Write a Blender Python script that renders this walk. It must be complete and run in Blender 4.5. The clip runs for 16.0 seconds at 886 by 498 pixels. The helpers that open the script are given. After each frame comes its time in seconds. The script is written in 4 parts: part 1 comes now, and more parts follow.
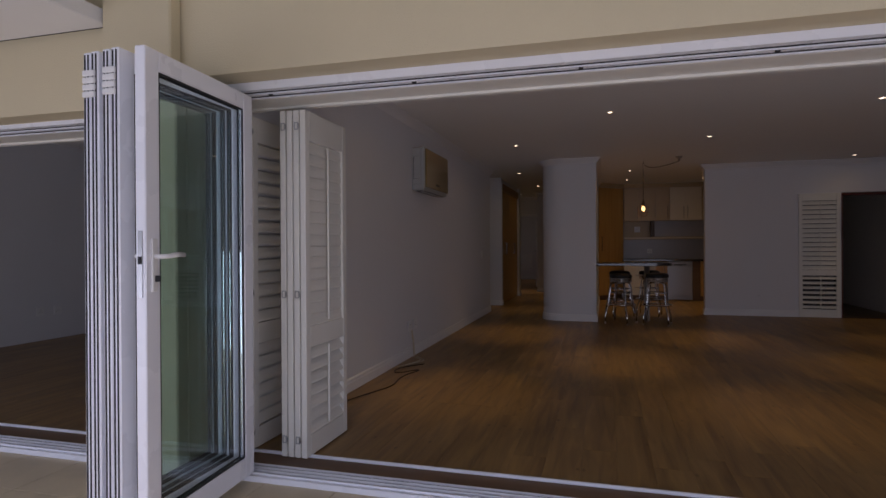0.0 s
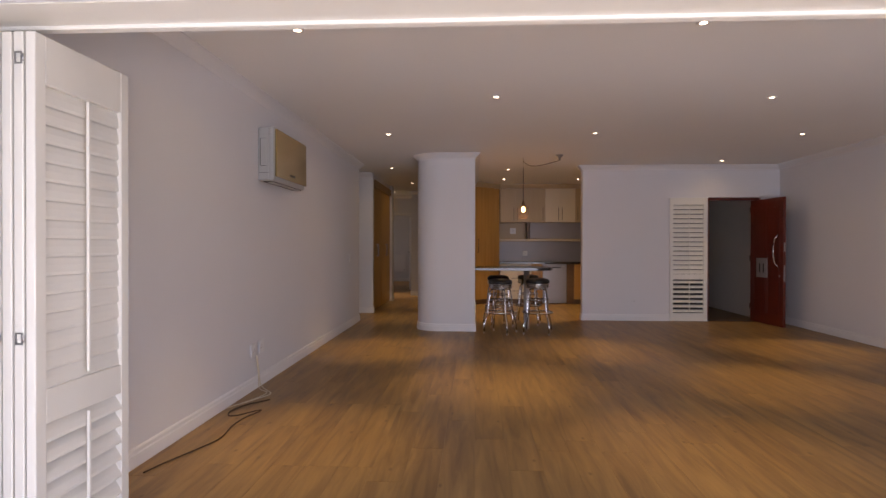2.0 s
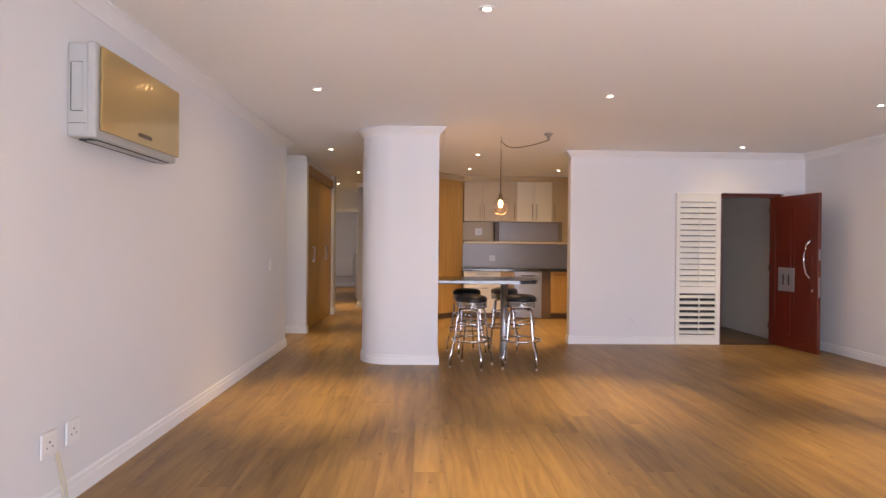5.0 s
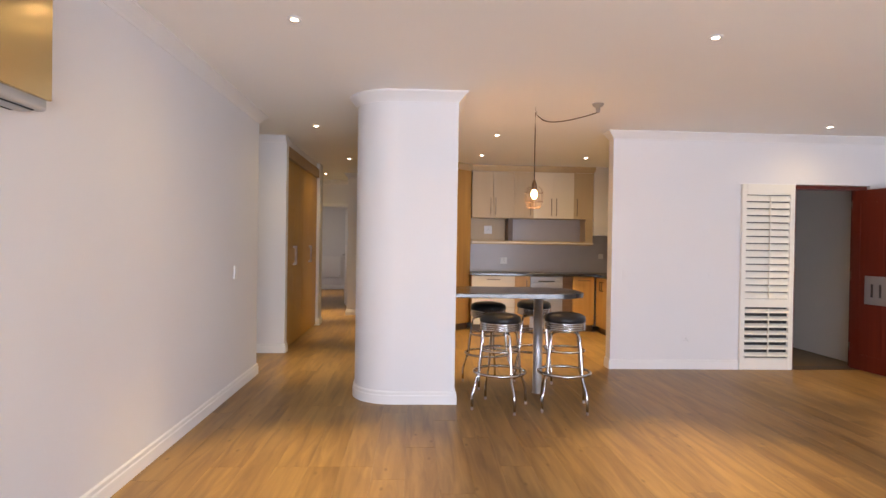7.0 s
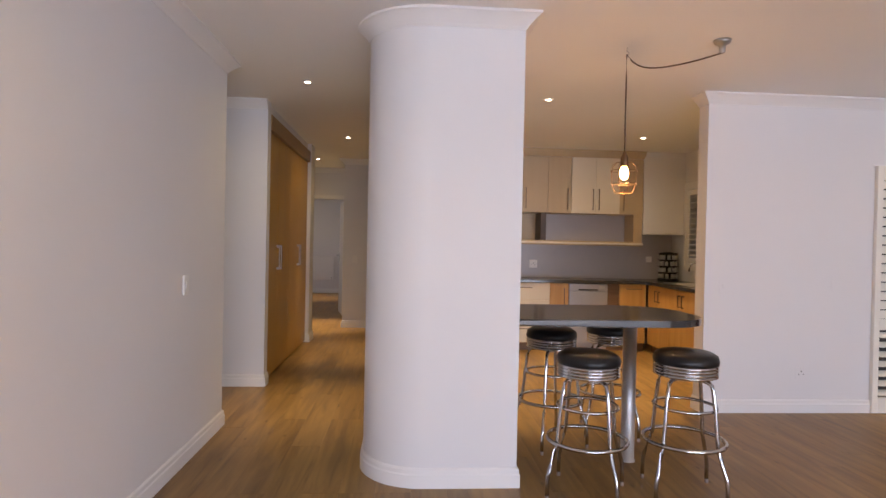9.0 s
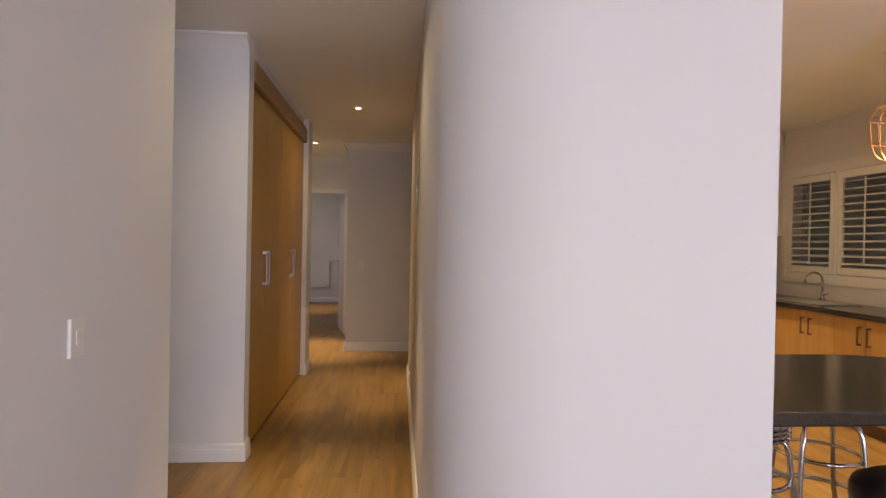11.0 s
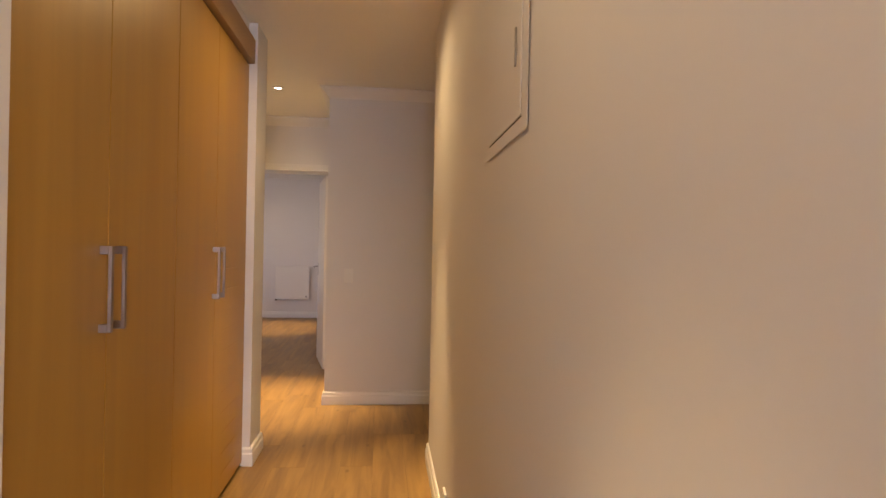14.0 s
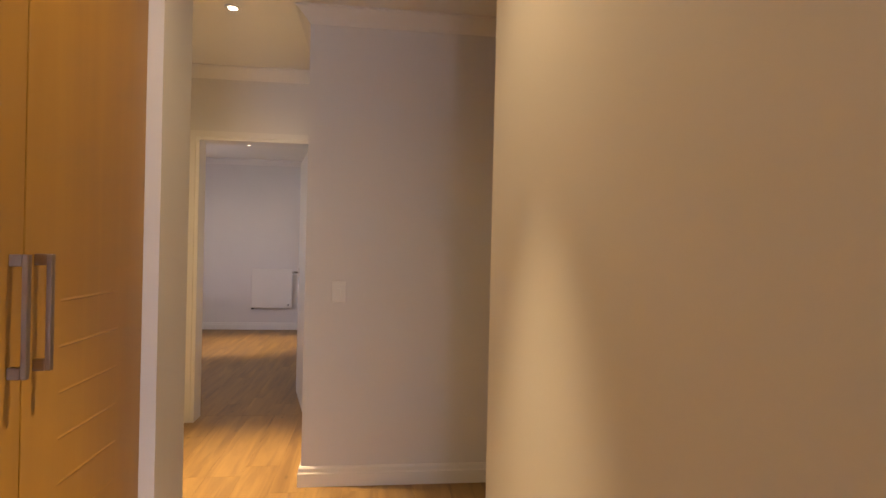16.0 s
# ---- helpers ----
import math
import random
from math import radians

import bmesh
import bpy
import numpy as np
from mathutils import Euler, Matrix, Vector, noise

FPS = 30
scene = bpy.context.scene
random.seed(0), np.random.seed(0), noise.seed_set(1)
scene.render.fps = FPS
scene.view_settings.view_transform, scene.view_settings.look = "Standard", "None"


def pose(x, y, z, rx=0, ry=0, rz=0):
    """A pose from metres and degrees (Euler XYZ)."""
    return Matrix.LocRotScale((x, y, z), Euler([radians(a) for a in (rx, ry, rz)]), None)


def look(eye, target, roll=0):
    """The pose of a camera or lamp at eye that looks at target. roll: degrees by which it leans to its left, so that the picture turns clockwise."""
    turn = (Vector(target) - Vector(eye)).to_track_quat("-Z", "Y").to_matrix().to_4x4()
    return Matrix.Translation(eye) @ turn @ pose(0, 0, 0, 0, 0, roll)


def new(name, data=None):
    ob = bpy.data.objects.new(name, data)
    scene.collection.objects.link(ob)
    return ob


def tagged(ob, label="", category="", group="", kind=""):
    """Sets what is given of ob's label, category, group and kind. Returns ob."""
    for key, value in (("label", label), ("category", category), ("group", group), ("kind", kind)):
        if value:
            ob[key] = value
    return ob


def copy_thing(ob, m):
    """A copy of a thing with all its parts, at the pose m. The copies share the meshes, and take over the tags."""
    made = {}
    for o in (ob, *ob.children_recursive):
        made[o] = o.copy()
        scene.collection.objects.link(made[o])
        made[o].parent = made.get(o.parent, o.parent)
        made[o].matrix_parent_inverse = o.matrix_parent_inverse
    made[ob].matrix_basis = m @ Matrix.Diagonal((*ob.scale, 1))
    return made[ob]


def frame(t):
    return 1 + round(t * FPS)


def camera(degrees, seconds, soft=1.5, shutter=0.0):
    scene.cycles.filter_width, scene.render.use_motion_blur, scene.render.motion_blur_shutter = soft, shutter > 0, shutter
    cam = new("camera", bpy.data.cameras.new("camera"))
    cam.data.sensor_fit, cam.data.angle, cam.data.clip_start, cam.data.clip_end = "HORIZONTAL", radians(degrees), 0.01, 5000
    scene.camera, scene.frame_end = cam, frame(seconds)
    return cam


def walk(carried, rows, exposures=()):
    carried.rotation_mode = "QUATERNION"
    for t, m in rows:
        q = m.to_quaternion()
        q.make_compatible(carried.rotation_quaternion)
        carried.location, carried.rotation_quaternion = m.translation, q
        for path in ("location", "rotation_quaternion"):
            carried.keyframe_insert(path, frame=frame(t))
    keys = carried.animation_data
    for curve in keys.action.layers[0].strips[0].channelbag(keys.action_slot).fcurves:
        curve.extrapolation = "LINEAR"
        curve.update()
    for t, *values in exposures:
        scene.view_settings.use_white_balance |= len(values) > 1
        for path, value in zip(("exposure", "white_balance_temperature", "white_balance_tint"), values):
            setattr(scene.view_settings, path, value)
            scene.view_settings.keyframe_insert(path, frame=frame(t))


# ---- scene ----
cam = camera(75.0, 16.0)
PATH = [
    (0, (-0.2, -0.735, 1.198), (-0.739, 1.191, 1.191), -0.3),
    (0.5, (-0.257, -0.485, 1.22), (-0.683, 1.469, 1.211), -0.3),
    (1, (-0.323, -0.242, 1.229), (-0.656, 1.73, 1.219), -0.1),
    (1.5, (-0.356, 0.01, 1.238), (-0.566, 1.999, 1.225), 0.0),
    (2, (-0.333, 0.308, 1.252), (-0.442, 2.305, 1.24), 0.1),
    (2.5, (-0.312, 0.624, 1.231), (-0.36, 2.623, 1.219), 0.1),
    (3, (-0.308, 0.952, 1.252), (-0.311, 2.952, 1.239), 0.2),
    (3.5, (-0.297, 1.352, 1.259), (-0.273, 3.352, 1.248), 0.3),
    (4, (-0.329, 1.696, 1.264), (-0.295, 3.696, 1.254), 0.4),
    (6.5, (-0.644, 3.544, 1.35), (-0.55, 5.541, 1.336), 0.8),
    (7, (-0.683, 3.93, 1.339), (-0.582, 5.927, 1.321), 0.9),
    (7.5, (-0.735, 4.352, 1.336), (-0.622, 6.348, 1.32), 1.0),
    (8, (-0.782, 4.771, 1.347), (-0.662, 6.767, 1.333), 1.1),
    (8.5, (-0.889, 5.19, 1.347), (-0.761, 7.186, 1.332), 1.1),
    (9, (-0.971, 5.596, 1.339), (-0.835, 7.592, 1.318), 1.2),
    (9.5, (-1.063, 6.053, 1.352), (-0.92, 8.048, 1.33), 1.4),
    (10, (-1.159, 6.461, 1.362), (-1.006, 8.455, 1.339), 1.3),
    (12.5, (-1.435, 8.618, 1.295), (-1.244, 10.609, 1.295), 1.2),
    (13, (-1.435, 9.023, 1.275), (-1.237, 11.013, 1.274), 1.2),
    (13.5, (-1.435, 9.415, 1.28), (-1.228, 11.404, 1.28), 1.1),
    (14, (-1.456, 9.787, 1.29), (-1.243, 11.776, 1.292), 1.1),
    (14.5, (-1.484, 10.194, 1.292), (-1.262, 12.182, 1.29), 1.1),
    (15, (-1.518, 10.567, 1.284), (-1.289, 12.553, 1.289), 1.0),
    (15.5, (-1.551, 10.983, 1.296), (-1.309, 12.968, 1.296), 1.2),
    (16, (-1.546, 11.391, 1.313), (-1.3, 13.375, 1.31), 1.3),
]

EXPOSURES = [(t, e, k, g) for t, e, k, g in ((0.0, -1.85, 6450, 31), (0.5, -1.27, 6550, 31), (1.0, -0.68, 6600, 30), (1.5, -0.2, 6750, 30), (2.0, 0.02, 6800, 31), (2.5, 0.2, 6850, 32), (3.0, 0.4, 6800, 32), (3.5, 0.65, 6750, 31), (4.0, 0.9, 6700, 30), (6.5, 1.45, 6500, 23), (7.5, 1.5, 6500, 22), (8.0, 1.35, 6450, 23), (8.5, 1.2, 6400, 25), (10.0, 1.3, 6450, 24), (11.7, 1.3, 6600, 26), (12.5, 1.82, 6800, 29), (14.0, 2.05, 6850, 30), (15.0, 2.05, 6800, 30), (16.0, 2.0, 6500, 29))]
walk(cam, [(t, look(eye, target, roll)) for t, eye, target, roll in PATH], EXPOSURES)

# ---- plan, in metres ----
CEIL = 2.6            # ceiling over the living room, kitchen and hall
WALL_W = -2.25        # living room, long plain wall
WALL_E = 4.70         # living room, opposite wall
FRONT = 2.30          # inner face of the window wall
FACE = 1.73           # outer face of the window wall
KWALL = 10.14         # wall beside the kitchen and the front door
HEAD = 2.06           # openings in the window wall
DAY, WARM = (0.73, 0.86, 1.0), (1.0, 0.775, 0.345)

# ---- daylight ----
world = bpy.data.worlds.new("sky")
scene.world = world
world.use_nodes = True
wn = world.node_tree.nodes
sky = wn.new("ShaderNodeTexSky")
sky.sky_type, sky.sun_disc = "NISHITA", False
sky.sun_elevation, sky.sun_rotation = radians(62), radians(160)
wn["Background"].inputs["Strength"].default_value = 0.10
world.node_tree.links.new(sky.outputs["Color"], wn["Background"].inputs["Color"])


def sun_lamp():
    data = bpy.data.lights.new("sun", "SUN")
    data.energy, data.angle, data.color = 5.0, radians(0.6), (1.0, 0.95, 0.87)
    ob = new("sun", data)
    az, el = radians(160), radians(62)
    toward = Vector((math.sin(az) * math.cos(el), math.cos(az) * math.cos(el), math.sin(el)))
    ob.matrix_world = look(toward * 40, (0, 0, 0))


def sky_lamp(name, eye, target, width, height, watts, colour=DAY):
    data = bpy.data.lights.new(name, "AREA")
    data.shape, data.size, data.size_y, data.energy, data.color = "RECTANGLE", width, height, watts, colour
    new(name, data).matrix_world = look(eye, target)


sun_lamp()
sky_lamp("sky_light_terrace", (-0.6, -1.6, 0.58), (-0.6, 5, 1.10), 14.0, 1.15, 385)
# added fill lamp that brightens the bedroom, at an assumed window
sky_lamp("sky_light_bedroom", (-4.9, 18.4, 1.5), (0, 18.4, 1.2), 1.6, 1.2, 4.5, (1.0, 0.90, 0.84))
BEAM_WATTS, BEAM_ANGLE = 125, 51

# ---- materials ----


def mat(name, colour, rough=0.5, metal=0.0, spec=0.5, noise_scale=0.0, amount=0.0, bump=0.0, bump_scale=80.0, coat=0.0):
    """A surface with soft stains at a large scale and a fine relief."""
    m = bpy.data.materials.new(name)
    m.use_nodes = True
    nt = m.node_tree
    b = nt.nodes["Principled BSDF"]
    b.inputs["Base Color"].default_value = (*colour, 1)
    b.inputs["Roughness"].default_value = rough
    b.inputs["Metallic"].default_value = metal
    b.inputs["Specular IOR Level"].default_value = spec
    b.inputs["Coat Weight"].default_value = coat
    geo = nt.nodes.new("ShaderNodeNewGeometry")
    if amount:
        n = nt.nodes.new("ShaderNodeTexNoise")
        n.inputs["Scale"].default_value, n.inputs["Detail"].default_value = noise_scale, 5
        nt.links.new(geo.outputs["Position"], n.inputs["Vector"])
        ramp = nt.nodes.new("ShaderNodeMix")
        ramp.data_type = "RGBA"
        ramp.inputs["A"].default_value = (*[c * (1 - amount) for c in colour], 1)
        ramp.inputs["B"].default_value = (*[min(1, c * (1 + amount)) for c in colour], 1)
        nt.links.new(n.outputs["Fac"], ramp.inputs["Factor"])
        nt.links.new(ramp.outputs["Result"], b.inputs["Base Color"])
        rr = nt.nodes.new("ShaderNodeMapRange")
        rr.inputs["To Min"].default_value, rr.inputs["To Max"].default_value = rough * 0.85, min(1, rough * 1.15)
        nt.links.new(n.outputs["Fac"], rr.inputs["Value"])
        nt.links.new(rr.outputs["Result"], b.inputs["Roughness"])
    if bump:
        n2 = nt.nodes.new("ShaderNodeTexNoise")
        n2.inputs["Scale"].default_value, n2.inputs["Detail"].default_value = bump_scale, 4
        nt.links.new(geo.outputs["Position"], n2.inputs["Vector"])
        bp = nt.nodes.new("ShaderNodeBump")
        bp.inputs["Strength"].default_value, bp.inputs["Distance"].default_value = bump, 0.01
        nt.links.new(n2.outputs["Fac"], bp.inputs["Height"])
        nt.links.new(bp.outputs["Normal"], b.inputs["Normal"])
    return m


def wood(name, dark, light, rough=0.4, along=1, stretch=14.0, fine=26.0, per="none", tone=0.0, spec=0.5, bump=0.03, knots=0.0, coat=0.0):
    """Wood grain that runs along one axis. per: 'object' or 'island' shifts the grain and the tone from piece to piece."""
    m = bpy.data.materials.new(name)
    m.use_nodes = True
    nt = m.node_tree
    nd, lk = nt.nodes, nt.links
    b = nd["Principled BSDF"]
    b.inputs["Roughness"].default_value, b.inputs["Specular IOR Level"].default_value = rough, spec
    b.inputs["Coat Weight"].default_value = coat
    geo = nd.new("ShaderNodeNewGeometry")
    coords = geo.outputs["Position"]
    rnd = None
    if per != "none":
        rnd = nd.new("ShaderNodeObjectInfo").outputs["Random"] if per == "object" else geo.outputs["Random Per Island"]
        wn_ = nd.new("ShaderNodeTexWhiteNoise")
        wn_.noise_dimensions = "1D"
        lk.new(rnd, wn_.inputs["W"])
        sc = nd.new("ShaderNodeVectorMath")
        sc.operation = "SCALE"
        sc.inputs["Scale"].default_value = 20
        lk.new(wn_.outputs["Color"], sc.inputs[0])
        ad = nd.new("ShaderNodeVectorMath")
        lk.new(coords, ad.inputs[0])
        lk.new(sc.outputs["Vector"], ad.inputs[1])
        coords = ad.outputs["Vector"]
    mp = nd.new("ShaderNodeMapping")
    mp.inputs["Scale"].default_value = [1 if i != along else 1 / stretch for i in range(3)]
    lk.new(coords, mp.inputs["Vector"])
    n1 = nd.new("ShaderNodeTexNoise")
    n1.inputs["Scale"].default_value, n1.inputs["Detail"].default_value, n1.inputs["Distortion"].default_value = fine, 6, 0.6
    lk.new(mp.outputs["Vector"], n1.inputs["Vector"])
    n2 = nd.new("ShaderNodeTexNoise")
    n2.inputs["Scale"].default_value, n2.inputs["Detail"].default_value = fine * 0.22, 3
    lk.new(mp.outputs["Vector"], n2.inputs["Vector"])
    sm = nd.new("ShaderNodeMath")
    sm.operation = "MULTIPLY_ADD"
    sm.inputs[1].default_value = 0.55
    lk.new(n2.outputs["Fac"], sm.inputs[0])
    lk.new(n1.outputs["Fac"], sm.inputs[2])
    mr = nd.new("ShaderNodeMapRange")
    mr.inputs["From Min"].default_value, mr.inputs["From Max"].default_value = 0.52, 1.03
    lk.new(sm.outputs["Value"], mr.inputs["Value"])
    mx = nd.new("ShaderNodeMix")
    mx.data_type = "RGBA"
    mx.inputs["A"].default_value, mx.inputs["B"].default_value = (*dark, 1), (*light, 1)
    lk.new(mr.outputs["Result"], mx.inputs["Factor"])
    colour = mx.outputs["Result"]
    if rnd is not None and tone:
        tr = nd.new("ShaderNodeMapRange")
        tr.inputs["To Min"].default_value, tr.inputs["To Max"].default_value = 1 - tone, 1 + tone
        lk.new(rnd, tr.inputs["Value"])
        hs = nd.new("ShaderNodeHueSaturation")
        lk.new(tr.outputs["Result"], hs.inputs["Value"])
        lk.new(colour, hs.inputs["Color"])
        colour = hs.outputs["Color"]
    if knots:
        vo = nd.new("ShaderNodeTexVoronoi")
        vo.voronoi_dimensions = "2D"
        vo.inputs["Scale"].default_value = 3.1
        mp2 = nd.new("ShaderNodeMapping")
        mp2.inputs["Scale"].default_value = [1 if i != along else 0.45 for i in range(3)]
        lk.new(coords, mp2.inputs["Vector"])
        lk.new(mp2.outputs["Vector"], vo.inputs["Vector"])
        kr = nd.new("ShaderNodeMapRange")
        kr.inputs["From Min"].default_value, kr.inputs["From Max"].default_value = 0.008, 0.045
        kr.inputs["To Min"].default_value, kr.inputs["To Max"].default_value = knots, 0
        lk.new(vo.outputs["Distance"], kr.inputs["Value"])
        km = nd.new("ShaderNodeMix")
        km.data_type = "RGBA"
        km.inputs["B"].default_value = (*[c * 0.45 for c in dark], 1)
        lk.new(kr.outputs["Result"], km.inputs["Factor"])
        lk.new(colour, km.inputs["A"])
        colour = km.outputs["Result"]
    lk.new(colour, b.inputs["Base Color"])
    rr = nd.new("ShaderNodeMapRange")
    rr.inputs["To Min"].default_value, rr.inputs["To Max"].default_value = rough * 0.85, rough * 1.2
    lk.new(n1.outputs["Fac"], rr.inputs["Value"])
    lk.new(rr.outputs["Result"], b.inputs["Roughness"])
    bp = nd.new("ShaderNodeBump")
    bp.inputs["Strength"].default_value, bp.inputs["Distance"].default_value = bump * 4, 0.002
    lk.new(n1.outputs["Fac"], bp.inputs["Height"])
    lk.new(bp.outputs["Normal"], b.inputs["Normal"])
    return m


def glow(name, colour, strength):
    m = bpy.data.materials.new(name)
    m.use_nodes = True
    b = m.node_tree.nodes["Principled BSDF"]
    b.inputs["Emission Color"].default_value, b.inputs["Emission Strength"].default_value = (*colour, 1), strength
    return m


def glass(name, colour, rough=0.0):
    m = bpy.data.materials.new(name)
    m.use_nodes = True
    b = m.node_tree.nodes["Principled BSDF"]
    b.inputs["Base Color"].default_value, b.inputs["Roughness"].default_value = (*colour, 1), rough
    b.inputs["Transmission Weight"].default_value, b.inputs["IOR"].default_value = 1.0, 1.45
    return m


PAINT = mat("wall_paint", (0.72, 0.71, 0.72), 0.62, noise_scale=1.3, amount=0.03, bump=0.025, bump_scale=45, spec=0.35)
CEILING = mat("ceiling_paint", (0.86, 0.85, 0.83), 0.7, noise_scale=0.9, amount=0.03, bump=0.04, bump_scale=70, spec=0.3)
TRIM = mat("white_gloss_trim", (0.78, 0.77, 0.77), 0.35, noise_scale=4, amount=0.03, bump=0.02, bump_scale=60)
SHUTTER = mat("shutter_white_paint", (0.80, 0.775, 0.71), 0.42, noise_scale=5, amount=0.04, bump=0.03, bump_scale=120)
FACADE = mat("cream_render", (0.62, 0.54, 0.37), 0.85, noise_scale=2.2, amount=0.06, bump=0.25, bump_scale=140, spec=0.2)
PVC = mat("white_door_frame", (0.84, 0.85, 0.90), 0.28, noise_scale=3, amount=0.03, bump=0.01, bump_scale=30)
GASKET = mat("black_rubber", (0.015, 0.015, 0.017), 0.7)
ALU = mat("brushed_aluminium", (0.55, 0.55, 0.57), 0.48, 1.0, noise_scale=30, amount=0.08)
STEEL = mat("satin_steel", (0.46, 0.45, 0.45), 0.30, 1.0, noise_scale=25, amount=0.08)
NICKEL = mat("brushed_nickel", (0.34, 0.28, 0.25), 0.42, 1.0, noise_scale=30, amount=0.1)
CHROME = mat("chrome", (0.50, 0.50, 0.51), 0.13, 1.0, noise_scale=12, amount=0.04)
VINYL = mat("black_vinyl", (0.012, 0.011, 0.012), 0.36, spec=0.35, noise_scale=40, amount=0.2, bump=0.06, bump_scale=160)
GRANITE = mat("dark_granite", (0.030, 0.026, 0.025), 0.16, noise_scale=190, amount=0.7, spec=0.6)
BEIGE = wood("beige_cabinet_veneer", (0.46, 0.345, 0.21), (0.50, 0.385, 0.24), 0.42, along=2, stretch=18, fine=10, bump=0.01)
PLINTH = wood("brown_plinth_board", (0.13, 0.07, 0.035), (0.19, 0.11, 0.06), 0.5, along=0)
PULL = mat("dark_bronze_handle", (0.16, 0.12, 0.09), 0.38, 0.8, noise_scale=30, amount=0.1)
CREAM = mat("cream_cabinet_door", (0.70, 0.62, 0.49), 0.40, noise_scale=2.5, amount=0.04, bump=0.01)
MAPLE = wood("maple_veneer", (0.44, 0.235, 0.065), (0.57, 0.335, 0.11), 0.42, along=2, stretch=16, fine=14)
CLOSET = wood("honey_closet_veneer", (0.37, 0.196, 0.034), (0.445, 0.248, 0.048), 0.38, along=2, stretch=18, fine=12, bump=0.02)
FASCIA = wood("brown_fascia_wood", (0.27, 0.155, 0.065), (0.35, 0.21, 0.095), 0.42, along=1, stretch=18, fine=20)
MAHOGANY = wood("red_mahogany", (0.105, 0.014, 0.006), (0.145, 0.021, 0.009), 0.30, along=2, stretch=15, fine=24, coat=0.3)
DARKWOOD = wood("dark_brown_board", (0.05, 0.026, 0.014), (0.09, 0.05, 0.03), 0.45, along=0)
OAK = dict(dark=(0.148, 0.078, 0.026), light=(0.368, 0.222, 0.079), rough=0.40, along=1, stretch=11, fine=17, spec=0.45, bump=0.02, knots=0.55)
PLANK = wood("oak_laminate_plank", per="object", tone=0.03, **OAK)
PLANK_FAR = wood("oak_laminate_far_plank", per="island", tone=0.03, **OAK)
SUBFLOOR = mat("dark_joint", (0.11, 0.065, 0.028), 0.9)
TILE = mat("beige_terrace_tile", (0.66, 0.56, 0.40), 0.5, noise_scale=7, amount=0.14, bump=0.05, bump_scale=60)
GROUT = mat("tile_grout", (0.16, 0.13, 0.10), 0.95, noise_scale=40, amount=0.15)
SPLASH = mat("grey_splashback_tile", (0.44, 0.42, 0.45), 0.32, noise_scale=6, amount=0.06)
PLASTIC = mat("white_plastic", (0.76, 0.75, 0.74), 0.35)
GREYPLASTIC = mat("pale_grey_plastic", (0.42, 0.42, 0.41), 0.40, noise_scale=6, amount=0.03)
GOLD = mat("gold_mirror_panel", (0.56, 0.40, 0.17), 0.16, 0.75, noise_scale=1.5, amount=0.05)
BADGE = mat("brown_badge", (0.10, 0.06, 0.03), 0.4)
COPPER = mat("copper_wire", (0.22, 0.13, 0.07), 0.45, 1.0)
CABLE = mat("brown_cable", (0.060, 0.030, 0.016), 0.6)
WHITECABLE = mat("cream_cable", (0.62, 0.54, 0.40), 0.5)
# near-black for slots and holes, and for the shade behind the louvred door's slats
GREYDARK = mat("dark_slots_and_shade", (0.03, 0.03, 0.03), 0.8)
DISHWASHER = mat("silver_appliance", (0.36, 0.36, 0.38), 0.38, 0.6, noise_scale=8, amount=0.05)
PASSAGE = mat("passage_paint", (0.66, 0.60, 0.55), 0.8, noise_scale=1.5, amount=0.06, bump=0.1, bump_scale=60)
CARPET = mat("brown_carpet", (0.26, 0.19, 0.13), 0.95, noise_scale=120, amount=0.35, bump=0.4, bump_scale=200)
GRASS = mat("lawn_green", (0.05, 0.10, 0.03), 0.9, noise_scale=0.6, amount=0.35)
GLASS = glass("green_tinted_glass", (0.905, 0.985, 0.972))
WINDOWGLASS = glass("clear_glass", (0.95, 0.97, 0.97))
BULBGLASS = glow("bulb_glow", (1.0, 0.56, 0.17), 12)
LENS = glow("downlight_lens", (1.0, 0.80, 0.52), 10)
NUMERAL = mat("dark_numeral", (0.06, 0.05, 0.05), 0.5)
PLAQUE = mat("silver_plaque", (0.55, 0.52, 0.52), 0.35, 0.7, noise_scale=15, amount=0.06)

# ---- building blocks ----


def box(bm, x0, x1, y0, y1, z0, z1, bevel=0.0, segments=1):
    vs = [bm.verts.new((x, y, z)) for x in (x0, x1) for y in (y0, y1) for z in (z0, z1)]
    fs = [bm.faces.new([vs[i] for i in q]) for q in ((0, 1, 3, 2), (4, 6, 7, 5), (0, 4, 5, 1), (2, 3, 7, 6), (0, 2, 6, 4), (1, 5, 7, 3))]
    if bevel:
        bmesh.ops.bevel(bm, geom=list({e for f in fs for e in f.edges}), offset=bevel, segments=segments, affect="EDGES", profile=0.5)
    return bm


def boxes(*items, bevel=0.0):
    bm = bmesh.new()
    for it in items:
        box(bm, *it, bevel=bevel)
    return bm


def prism(bm, outline, z0, z1, bevel=0.0, segments=2):
    """An upright solid on a plan outline."""
    lo, hi = [bm.verts.new((x, y, z0)) for x, y in outline], [bm.verts.new((x, y, z1)) for x, y in outline]
    n = len(outline)
    top, bottom = bm.faces.new(hi), bm.faces.new(lo[::-1])
    for i in range(n):
        bm.faces.new((lo[i], lo[(i + 1) % n], hi[(i + 1) % n], hi[i]))
    if bevel:
        bmesh.ops.bevel(bm, geom=list({e for f in (top, bottom) for e in f.edges}), offset=bevel, segments=segments, affect="EDGES", profile=0.5)
    bmesh.ops.recalc_face_normals(bm, faces=bm.faces[:])
    return bm


